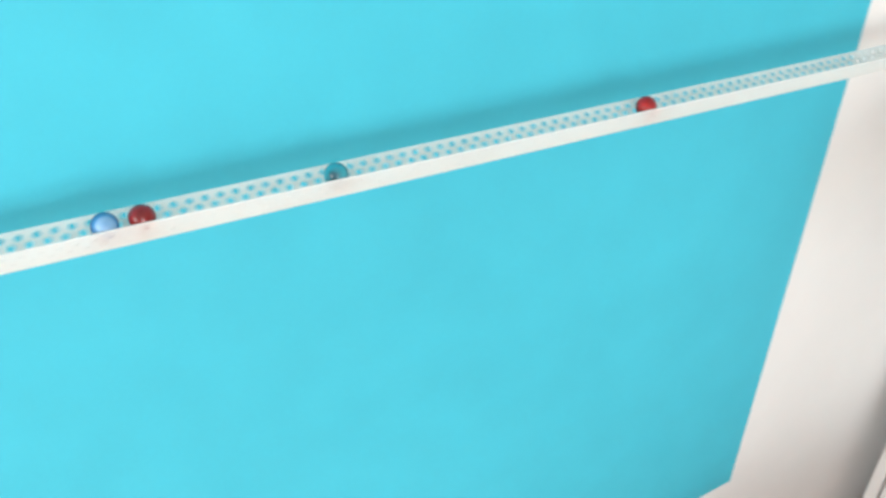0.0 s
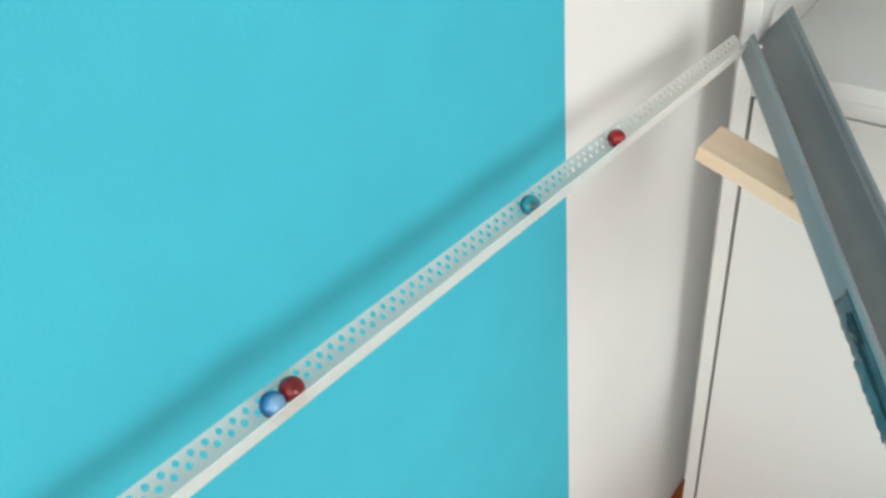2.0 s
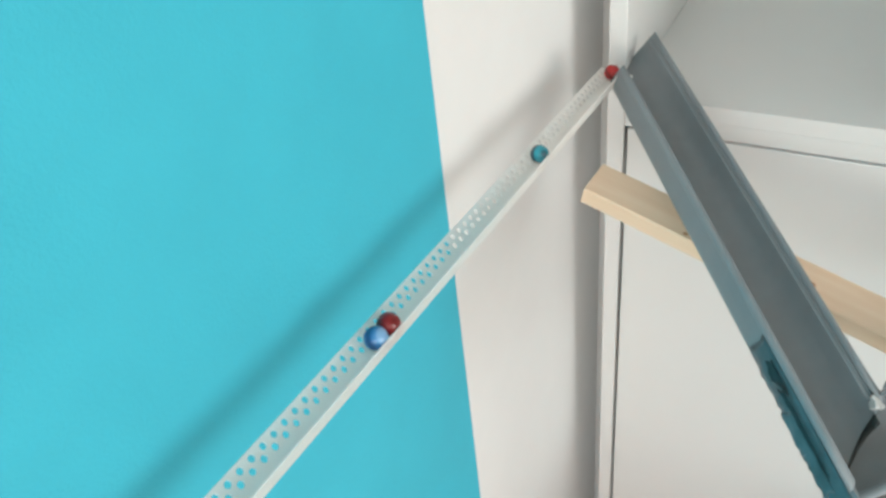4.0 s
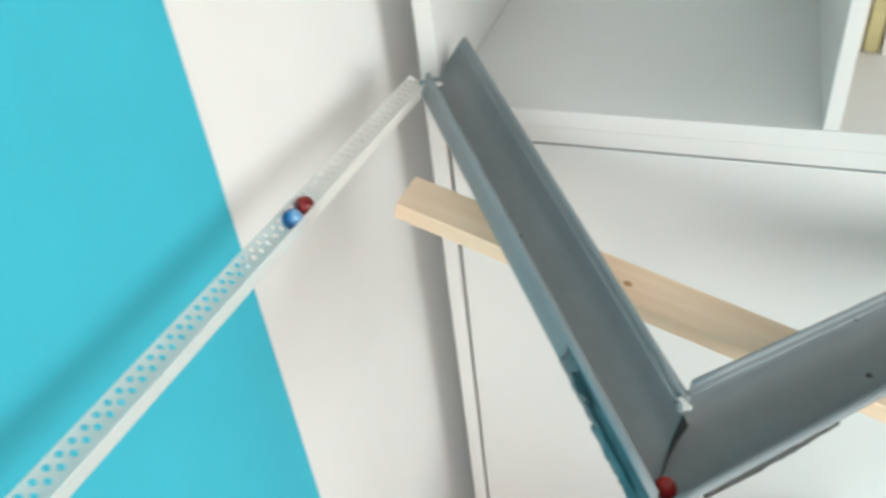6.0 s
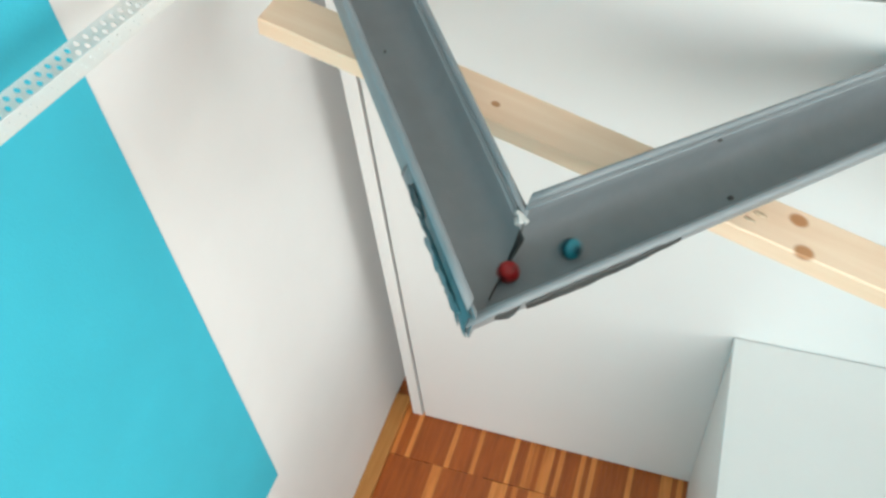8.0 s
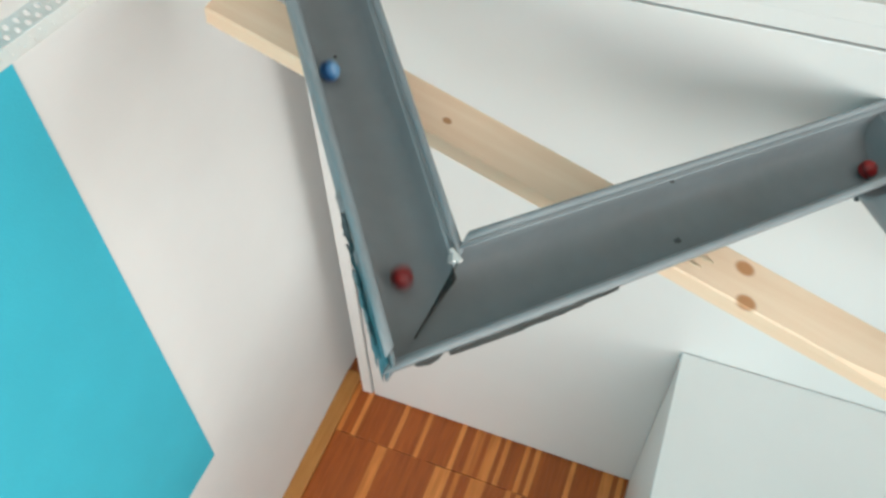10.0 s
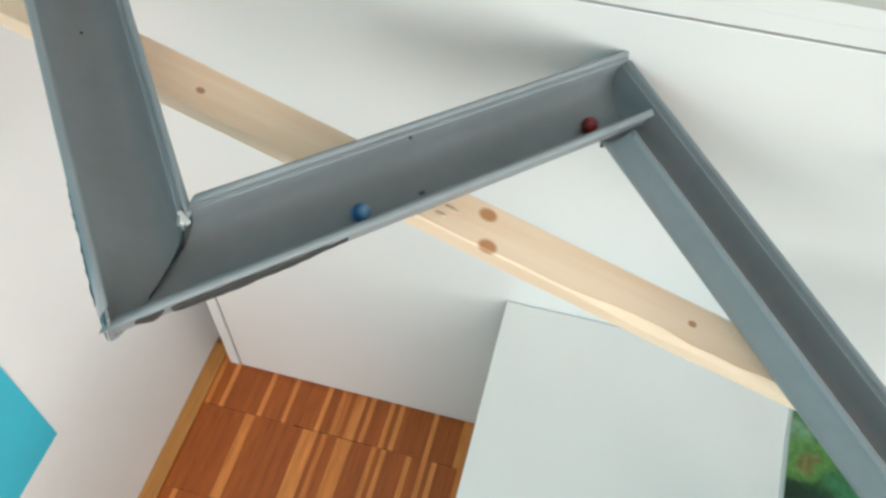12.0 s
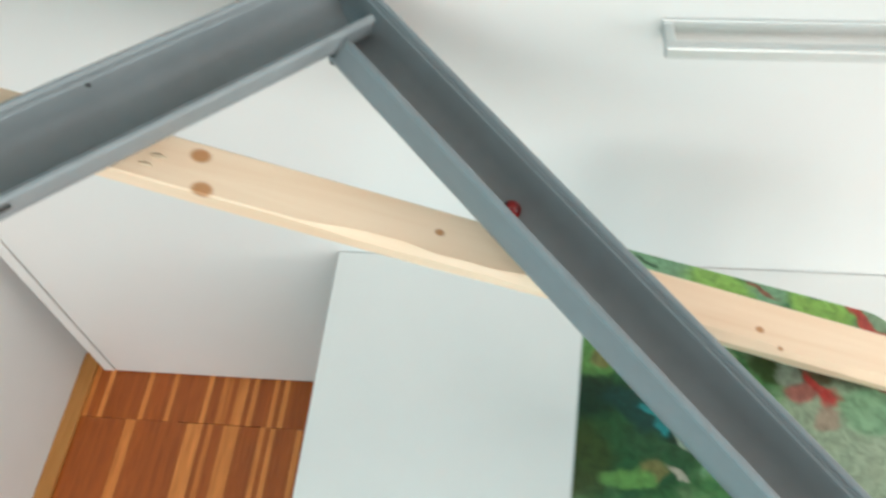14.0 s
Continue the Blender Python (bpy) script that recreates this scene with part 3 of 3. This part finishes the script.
def flap(name, parent, mat, edge_a, edge_b, drop, rng, label, steps=18, out=Vector((0, 0, 0))):
    """A torn strip hanging below a line from edge_a to edge_b."""
    bm = bmesh.new()
    rows = []
    for i in range(steps + 1):
        t = i / steps
        p = edge_a.lerp(edge_b, t)
        ragged = drop(t) * (1 + rng.uniform(-0.1, 0.1))
        row = []
        for j in range(4):
            f = j / 3
            wob = Vector((rng.uniform(-1, 1), rng.uniform(-1, 1), 0)) * 0.0005
            row.append(bm.verts.new(p + Vector((0, 0, -ragged * f)) + out * (f * ragged) + wob))
        rows.append(row)
    for r0, r1 in zip(rows, rows[1:]):
        for j in range(3):
            bm.faces.new((r0[j], r1[j], r1[j + 1], r0[j + 1]))
    ob = part(name, bm, mat, parent, label, smooth=True)
    so = ob.modifiers.new("thickness", "SOLIDIFY")
    so.thickness, so.offset = 0.0005, 0.0
    return ob


def tape_sheet(parent, mat, s0, s1, y0, y1, lift, rng, label, bulge, steps=26, shape=lambda t: 1.0):
    """Tape laid round the outside of the near wall of the first gutter, from y0 to y1 below its rim, with wrinkles and a torn edge."""
    half, depth, straight = GUTTER_WIDTH[1] / 2, GUTTER_DEPTH[1], 0.014
    bm = bmesh.new()
    rows = []
    for i in range(steps + 1):
        t = i / steps
        low = y0 + (y1 - y0) * shape(t) * (1 + rng.uniform(-0.13, 0.1))
        fold = rng.uniform(-0.0006, 0.0006)
        row = []
        for j in range(7):
            f = j / 6
            y = y0 + (low - y0) * f
            turn = math.asin(min(1.0, max(0.0, (y - straight) / (depth - straight)) ** (1 / 0.72)))
            out = lift + (bulge(t) + fold) * f ** 1.5 + rng.uniform(-0.0003, 0.0003)
            row.append(bm.verts.new(at_gutter(1, s0 + (s1 - s0) * t + 0.002 * math.sin(5 * f + 9 * t), -half * math.cos(turn) - out * math.cos(turn * 0.7), -y - out * math.sin(turn * 0.7))))
        rows.append(row)
    for r0, r1 in zip(rows, rows[1:]):
        for j in range(6):
            bm.faces.new((r0[j], r1[j], r1[j + 1], r0[j + 1]))
    ob = part("tape", bm, mat, parent, label, smooth=True)
    so = ob.modifiers.new("thickness", "SOLIDIFY")
    so.thickness, so.offset = 0.0005, 0.0


def gutters():
    rng = random.Random(11)
    one = gutter(1, "grey plastic gutter sloping down from the white rail")
    two = gutter(2, "grey plastic gutter crossing the lath towards the cabinet")
    three = gutter(3, "grey plastic gutter sloping down to the printed table")
    screw(two, at_gutter(2, -0.017, 0.009, -0.0360), (Vector((-0.5, 0.4, 1.0))))
    screw(two, at_gutter(2, -0.015, -0.0272, -0.0085), gutter_axes(2)[2], 0.002)
    screw(one, at_gutter(1, -0.098, 0.002, -0.0396), gutter_axes(1)[3], 0.0016)
    # torn tape wrapped round the joints
    tape_sheet(one, TAPE, 0.040, 0.168, 0.004, 0.027, 0.0006, rng, "wrinkled blue-grey adhesive tape wrapped round the joint", lambda t: 0.0011 * min(1.0, max(0.0, (t - 0.30) * 4)))
    # two dark sheets: shade in the hollow and along the crease
    tape_sheet(one, TAPE_DARK_AND_SHADE, 0.060, 0.088, 0.0075, 0.0165, 0.0022, rng, "dark sheet standing for the shaded hollow in the tape", lambda t: 0.0012, 10, lambda t: 1 - 0.7 * abs(2 * t - 0.7))
    tape_sheet(one, TAPE_DARK_AND_SHADE, 0.082, 0.150, 0.0105, 0.0150, 0.0030, rng, "dark strip standing for the shade in the tape's crease", lambda t: 0.0008, 18, lambda t: 0.8 - 0.5 * t)
    tape_sheet(one, TAPE, 0.095, 0.158, 0.015, 0.027, 0.0014, rng, "loose wrinkled flap of tape", lambda t: 0.0012, 18)
    outward = gutter_axes(2)[2]
    flap("tape", two, TAPE_GREY_AND_SEAM, at_gutter(2, -0.235, 0.0335, -0.003), at_gutter(2, -0.105, 0.0335, -0.003), lambda t: 0.0025 + 0.005 * math.sin(math.pi * (0.2 + 0.78 * t)), rng, "long torn strip of dark grey adhesive tape", 20, outward * 0.05)
    flap("tape", two, TAPE_GREY_AND_SEAM, at_gutter(2, -0.259, 0.0335, -0.002), at_gutter(2, -0.240, 0.0335, -0.002), lambda t: 0.002 + 0.005 * math.sin(math.pi * t), rng, "torn dark grey adhesive tape", 6, outward * 0.05)
    # dark strip for the open seam's shade between the first two gutters, widest under the rim
    mid, d, a, b = gutter_axes(1)
    n, c = Vector(GUTTERS[1][5][0]), GUTTERS[1][5][1]
    half, depth = GUTTER_WIDTH[1] / 2 - 0.0024, GUTTER_DEPTH[1] - 0.0024
    bm = bmesh.new()
    rows = []
    for i in range(13):
        f = i / 12
        turn = math.pi * (0.5 + 0.5 * f)
        x, y = -half * math.cos(turn), -0.014 - (depth - 0.014) * math.sin(turn) ** 0.72
        p = mid + a * x + b * (y + 0.0012)
        p += d * ((c - n.dot(p)) / n.dot(d))
        rows.append([bm.verts.new(p - d * 0.0004), bm.verts.new(p + d * (0.0008 + 0.0062 * f ** 1.3 + rng.uniform(0, 0.0004)))])
    for r0, r1 in zip(rows, rows[1:]):
        bm.faces.new((r0[0], r1[0], r1[1], r0[1]))
    seam_shade = part("seam_shade", bm, TAPE_GREY_AND_SEAM, one, "dark ragged strip standing for the shade in the seam", smooth=True)
    so = seam_shade.modifiers.new("thickness", "SOLIDIFY")
    so.thickness, so.offset = 0.0006, 0.0
    # pale torn lip at the low end of the far rim
    mid, d, a, b = gutter_axes(1)
    turned = Matrix((d, a, b)).transposed().to_4x4()
    n, c = Vector(GUTTERS[1][5][0]), GUTTERS[1][5][1]
    p = mid + a * (GUTTER_WIDTH[1] / 2 + 0.002) - b * FAR_DROP[1]
    p += d * ((c - n.dot(p)) / n.dot(d))
    bm = bmesh.new()
    block(bm, -0.008, 0.0035, -0.0035, 0.0005, -0.0005, 0.0028, 0.001, Matrix.Translation(p) @ turned @ pose(0, 0, 0, 12, 6, 24))
    block(bm, -0.002, 0.0045, -0.006, -0.002, -0.005, 0.001, 0.001, Matrix.Translation(p) @ turned @ pose(0, 0, 0, -20, 14, -18))
    part("torn_lip", bm, STEEL, one, "pale torn plastic lip")
    # black bit of tape at the head of the last gutter
    bm = bmesh.new()
    block(bm, -0.002, 0.002, -0.004, 0.004, -0.005, 0.004, 0.001, Matrix.Translation((0.613, -0.0725, 0.829)))
    part("tape", bm, TAPE_DARK_AND_SHADE, three, "scrap of black tape")
    # dark plate standing for the shaded gap in the corner between the first two gutters
    ends = []
    for k, x, which in ((1, GUTTER_WIDTH[1] / 2 - 0.001, 5), (2, -GUTTER_WIDTH[2] / 2 + 0.001, 4)):
        mid, d, a, b = gutter_axes(k)
        n, c = Vector(GUTTERS[k][which][0]), GUTTERS[k][which][1]
        for y in (-0.004 - FAR_DROP[k], -GUTTER_DEPTH[k] * 0.85):
            p = mid + a * x + b * y
            ends.append(p + d * ((c - n.dot(p)) / n.dot(d)))
    bm = bmesh.new()
    grow = (ends[2] - ends[0]) * 0.12
    vs = [bm.verts.new(p) for p in (ends[0] - grow, ends[1] - grow, ends[3] + grow, ends[2] + grow)]
    bm.faces.new(vs)
    gap_plate = part("corner_gap_shade", bm, GAP_SHADE, two, "dark plate standing for the shaded gap in the corner")
    so = gap_plate.modifiers.new("thickness", "SOLIDIFY")
    so.thickness, so.offset = 0.002, 0.0


gutters()


# ---- wooden lath ----
def lath():
    d = Vector((1.0, -0.108, -0.2595)).normalized()
    side = Vector((0, 0, 1)).cross(d).normalized()
    up = d.cross(side)
    lean = radians(7)  # its upper face leans towards the room
    side, up = side * math.cos(lean) + up * math.sin(lean), up * math.cos(lean) - side * math.sin(lean)
    m = Matrix((d, side, up)).transposed().to_4x4()
    origin = Vector((0.080, -0.1535, 0.9553))
    m = Matrix.Translation(origin) @ m
    inv = m.inverted()
    knots = []
    for p, r in (((0.287, -0.180, 0.907), 0.0033), ((0.534, -0.193, 0.842), 0.0066), ((0.541, -0.221, 0.840), 0.0068), ((0.716, -0.221, 0.795), 0.0032), ((0.968, -0.255, 0.730), 0.003), ((0.984, -0.268, 0.726), 0.002), ((0.172, -0.177, 0.915), 0.002)):
        q = inv @ Vector(p)
        knots.append((q.x, q.y, 0.0 if q.y > -0.02 else min(q.z, 0.0), r))
    wood = wood_material("planed_spruce", (0.82, 0.605, 0.42), (0.88, 0.69, 0.51), (3.2, 55, 55), 1.6, 0.45, spots=knots, spot_colour=(0.42, 0.165, 0.04))
    bm = bmesh.new()
    rings = []
    for i in range(110):
        x = 1.09 * i / 109
        swell = min(1.0, max(0.0, (x - 0.40) / 0.07))
        swell = swell * swell * (3 - 2 * swell)
        z = -0.019 - 0.0012 * swell
        top = 0.0045 * min(1.0, max(0.0, (x - 0.55) / 0.06)) * (1 + 0.3 * math.sin(44 * x) + 0.12 * math.sin(131 * x))
        wane = 0.0012 + 0.0045 * min(1.0, max(0.0, (x - 0.66) / 0.10)) * (1 + 0.18 * math.sin(31 * x) + 0.10 * math.sin(83 * x))
        e = 0.0012
        ring = [(-0.0207 + e + top, 0.0), (0.0207 - e, 0.0), (0.0207, -e), (0.0207, z + e), (0.0207 - e, z), (-0.0207 + wane * 0.7, z), (-0.0207, z + wane), (-0.0207, -e - top * 0.8)]
        rings.append([bm.verts.new((x, y, zz)) for y, zz in ring])
    for r0, r1 in zip(rings, rings[1:]):
        for i in range(8):
            j = (i + 1) % 8
            bm.faces.new((r0[i], r0[j], r1[j], r1[i]))
    bm.faces.new(rings[0]), bm.faces.new(rings[-1][::-1])
    ob = part("wooden_lath", bm, wood, None)
    ob.matrix_world = m
    tagged(ob, "planed spruce lath with brown knots carrying the gutters", "lath")
    # dried glue beside the gutter that it carries
    rng = random.Random(8)
    glue = material("dried_glue", (0.78, 0.64, 0.46), 0.35, vary=0.1, grain=(200, 60), trans=0.3)
    for x, y, rx, ry in ((0.440, 0.000, 0.006, 0.0022), (0.434, -0.009, 0.005, 0.0018)):
        bm = bmesh.new()
        bmesh.ops.create_uvsphere(bm, u_segments=16, v_segments=8, radius=1.0, matrix=Matrix.Translation((x, y, 0.0)) @ Matrix.Diagonal((rx, ry, 0.0008, 1)))
        for v in bm.verts:
            v.co += Vector((rng.uniform(-1, 1), rng.uniform(-1, 1), 0)) * 0.0004
        part("glue", bm, glue, ob, "smear of dried whitish glue", smooth=True)


lath()


# ---- marbles ----
def marble(name, mat, label, r=0.0079):
    bm = bmesh.new()
    bmesh.ops.create_uvsphere(bm, u_segments=32, v_segments=20, radius=r)
    ob = part(name, bm, mat, None, smooth=True)
    return tagged(ob, label, "marble", "rolling marbles")


red_lead = marble("marble", RED, "glossy red glass marble rolling ahead")
teal_one = marble("marble", TEAL, "teal glass marble with a dark swirl")
red_next = marble("marble", RED_DARK, "glossy dark red glass marble")
blue_one = marble("marble", COBALT, "shiny pearl blue glass marble")


# ---- parquet floor ----
def floor():
    base = tagged(box_part("floor", -0.15, ROOM_X + 0.15, ROOM_Y0 - 0.15, ROOM_Y1 + 0.15, -0.10, -0.004, PARQUET_FAR), "reddish brown oiled hardwood strip parquet", "floor", kind="structure")
    rng = random.Random(21)
    row_len, strip = 0.16, 0.0092
    bm = bmesh.new()
    block(bm, 0.0004, row_len - 0.0004, -strip / 2 + 0.00005, strip / 2 - 0.00005, -0.004, 0.0)
    bmesh.ops.recalc_face_normals(bm, faces=bm.faces)
    me = bpy.data.meshes.new("strip")
    bm.to_mesh(me)
    bm.free()
    me.materials.append(PARQUET)
    near = []
    for r in range(-1, 20):
        y = -0.088 + row_len - r * row_len
        n = 64 if r < 4 else 0
        for i in range(n):
            x = 0.0294 + strip / 2 + i * strip
            if x > 0.60:
                break
            near.append((x, y + rng.uniform(-0.0006, 0.0006)))
    for x, y in near[:300]:
        ob = new("strip", me)
        ob.matrix_world = Matrix.Translation((x, y, 0)) @ pose(0, 0, 0, 0, 0, -90)
        ob.parent = base
    verts, faces = [], []
    for r in range(-2, 21):
        y1 = -0.088 + row_len - r * row_len
        y0 = y1 - row_len
        i = 0
        while True:
            x = 0.0294 + i * strip
            i += 1
            if x > ROOM_X - strip:
                break
            if -1 <= r < 4 and x + strip / 2 <= 0.60:
                continue
            if y0 < ROOM_Y0 or y1 > ROOM_Y1:
                continue
            k = len(verts)
            g = 0.0002
            verts += [(x + g, y0 + g, -0.0005), (x + strip - g, y0 + g, -0.0005), (x + strip - g, y1 - g, -0.0005), (x + g, y1 - g, -0.0005)]
            faces.append((k, k + 1, k + 2, k + 3))
    me = bpy.data.meshes.new("far_strips")
    me.from_pydata(verts, [], faces)
    me.materials.append(PARQUET_FAR)
    ob = new("far_strips", me)
    ob.parent = base
    tagged(ob, "rest of the strip parquet", kind="stuff")


floor()


# ---- movement ----
def motions():
    def roll(ob, rows):
        walk(ob, [(t, pose(x, y, z)) for t, x, y, z in rows])

    roll(red_lead, [
        (0.0, 0.0535, -0.6097, 1.0539), (0.5, 0.0551, -0.5185, 1.0469), (1.0, 0.0563, -0.4471, 1.0414), (1.5, 0.0575, -0.3771, 1.0360), (2.0, 0.0586, -0.3097, 1.0308),
        (3.0, 0.0604, -0.1992, 1.0222), (3.5, 0.0617, -0.1247, 1.0165), (4.0, 0.0629, -0.0502, 1.0108), (4.2, 0.0707, -0.0167, 0.991), (4.6, 0.1033, -0.0597, 0.9797),
        (5.3, 0.1721, -0.1785, 0.9586), (5.5, 0.2024, -0.2233, 0.9481), (5.7, 0.2659, -0.2746, 0.9233), (6.0, 0.3394, -0.3718, 0.8978), (6.1, 0.3377, -0.3695, 0.8984),
        (6.3, 0.3309, -0.3606, 0.9008), (6.5, 0.3231, -0.3503, 0.9035), (6.8, 0.2976, -0.3166, 0.9123), (7.0, 0.3065, -0.3284, 0.9092), (7.2, 0.3187, -0.3445, 0.905),
        (7.4, 0.3228, -0.3498, 0.9036), (7.5, 0.334, -0.374, 0.9), (7.7, 0.314, -0.366, 0.899), (8.2, 0.3731, -0.3255, 0.89), (9.0, 0.4614, -0.2249, 0.8708),
        (9.8, 0.5723, -0.0984, 0.8467), (10.1, 0.629, -0.0336, 0.8343), (10.3, 0.6334, -0.0286, 0.8334), (10.4, 0.632, -0.0303, 0.8337), (10.7, 0.629, -0.0336, 0.8343),
        (10.9, 0.6334, -0.057, 0.8259), (11.3, 0.7459, -0.1714, 0.795), (11.8, 0.9757, -0.4053, 0.7319), (12.1, 1.0784, -0.5097, 0.7037), (14.0, 1.0979, -0.5296, 0.6983)])
    roll(teal_one, [
        (0.0, 0.0494, -0.8594, 1.0732), (0.5, 0.0518, -0.7168, 1.0622), (1.0, 0.0537, -0.5992, 1.0531), (1.5, 0.0552, -0.5094, 1.0462), (2.0, 0.0564, -0.4379, 1.0407),
        (3.0, 0.0582, -0.3296, 1.0323), (4.2, 0.0602, -0.2107, 1.0231), (5.3, 0.0626, -0.0674, 1.0121), (5.6, 0.0629, -0.0502, 1.0108), (5.9, 0.0595, -0.0329, 0.9976),
        (6.1, 0.0703, -0.0472, 0.9939), (6.3, 0.1114, -0.0596, 0.9802), (6.5, 0.1238, -0.1194, 0.9753), (6.7, 0.1711, -0.1615, 0.9581), (6.8, 0.1805, -0.1619, 0.9529),
        (6.9, 0.2015, -0.1895, 0.9456), (7.0, 0.2187, -0.2448, 0.9424), (7.1, 0.2538, -0.2586, 0.9275), (7.2, 0.2757, -0.2876, 0.9199), (7.3, 0.3035, -0.3244, 0.9102),
        (7.4, 0.3242, -0.3517, 0.9031), (7.5, 0.339, -0.3713, 0.8979), (7.6, 0.337, -0.355, 0.898), (7.7, 0.334, -0.344, 0.896), (8.2, 0.432, -0.2584, 0.8772),
        (9.0, 0.6173, -0.047, 0.8369), (9.3, 0.6334, -0.057, 0.8259), (9.8, 0.7703, -0.1963, 0.7883), (10.4, 1.0393, -0.4699, 0.7144), (10.8, 1.1126, -0.5445, 0.6943),
        (14.0, 1.1175, -0.5495, 0.6929)])
    roll(red_next, [
        (0.0, 0.0473, -0.9792, 1.0824), (0.5, 0.0491, -0.8733, 1.0742), (1.0, 0.0505, -0.792, 1.0680), (1.5, 0.0515, -0.7307, 1.0632), (2.0, 0.0524, -0.6781, 1.0592),
        (3.0, 0.0542, -0.5734, 1.0511), (5.5, 0.0581, -0.337, 1.0329), (6.5, 0.0598, -0.2381, 1.0253), (7.0, 0.0605, -0.1939, 1.0218), (7.5, 0.0614, -0.1419, 1.0178),
        (8.2, 0.0629, -0.0502, 1.0108), (8.5, 0.0707, -0.0167, 0.991), (8.9, 0.0978, -0.0526, 0.9816), (9.4, 0.1737, -0.1528, 0.9553), (9.8, 0.2493, -0.2527, 0.9291),
        (10.0, 0.3128, -0.3366, 0.907), (10.1, 0.3377, -0.3695, 0.8984), (10.2, 0.34, -0.365, 0.8915), (10.4, 0.342, -0.368, 0.889), (10.6, 0.342, -0.368, 0.889),
        (10.7, 0.3447, -0.358, 0.8961), (10.8, 0.3501, -0.3519, 0.895), (11.0, 0.3745, -0.324, 0.8897), (11.3, 0.4165, -0.2761, 0.8805), (11.5, 0.4674, -0.218, 0.8695),
        (12.0, 0.5981, -0.0689, 0.841), (12.2, 0.6334, -0.0286, 0.8334), (12.5, 0.6226, -0.0409, 0.8357), (12.8, 0.6249, -0.0384, 0.8352), (13.0, 0.6261, -0.037, 0.835),
        (13.1, 0.6285, -0.052, 0.8273), (13.5, 0.678, -0.1024, 0.8137), (14.0, 0.7687, -0.1947, 0.7887)])
    roll(blue_one, [
        (0.0, 0.0470, -0.9999, 1.0840), (0.5, 0.0488, -0.895, 1.0759), (1.0, 0.0501, -0.8159, 1.0698), (1.5, 0.0513, -0.7463, 1.0644), (2.0, 0.0522, -0.6927, 1.0603),
        (3.0, 0.0539, -0.588, 1.0522), (5.5, 0.0578, -0.354, 1.0342), (6.5, 0.0595, -0.2562, 1.0266), (7.0, 0.0602, -0.2105, 1.0231), (7.5, 0.0611, -0.1591, 1.0192),
        (8.4, 0.0629, -0.0502, 1.0108), (8.7, 0.0707, -0.0167, 0.991), (9.2, 0.0978, -0.0526, 0.9816), (9.8, 0.1612, -0.1363, 0.9596), (10.0, 0.2018, -0.204, 0.9464),
        (10.3, 0.2867, -0.3022, 0.9161), (10.4, 0.3151, -0.3396, 0.9063), (10.5, 0.3232, -0.3504, 0.9034), (10.6, 0.3169, -0.3421, 0.9056), (10.7, 0.3172, -0.3425, 0.9055),
        (10.8, 0.3225, -0.3495, 0.9037), (11.0, 0.3377, -0.3695, 0.8984), (11.3, 0.3437, -0.3591, 0.8964), (11.5, 0.3592, -0.3414, 0.893), (11.9, 0.4177, -0.2747, 0.8803),
        (12.0, 0.443, -0.2459, 0.8748), (12.2, 0.4811, -0.2023, 0.8665), (12.5, 0.5517, -0.1219, 0.8511), (12.8, 0.6231, -0.0403, 0.8356), (13.0, 0.6384, -0.0832, 0.8285),
        (13.5, 0.6971, -0.1429, 0.8124), (13.8, 0.7732, -0.1992, 0.7875), (14.0, 0.8022, -0.2499, 0.7835)])


motions()
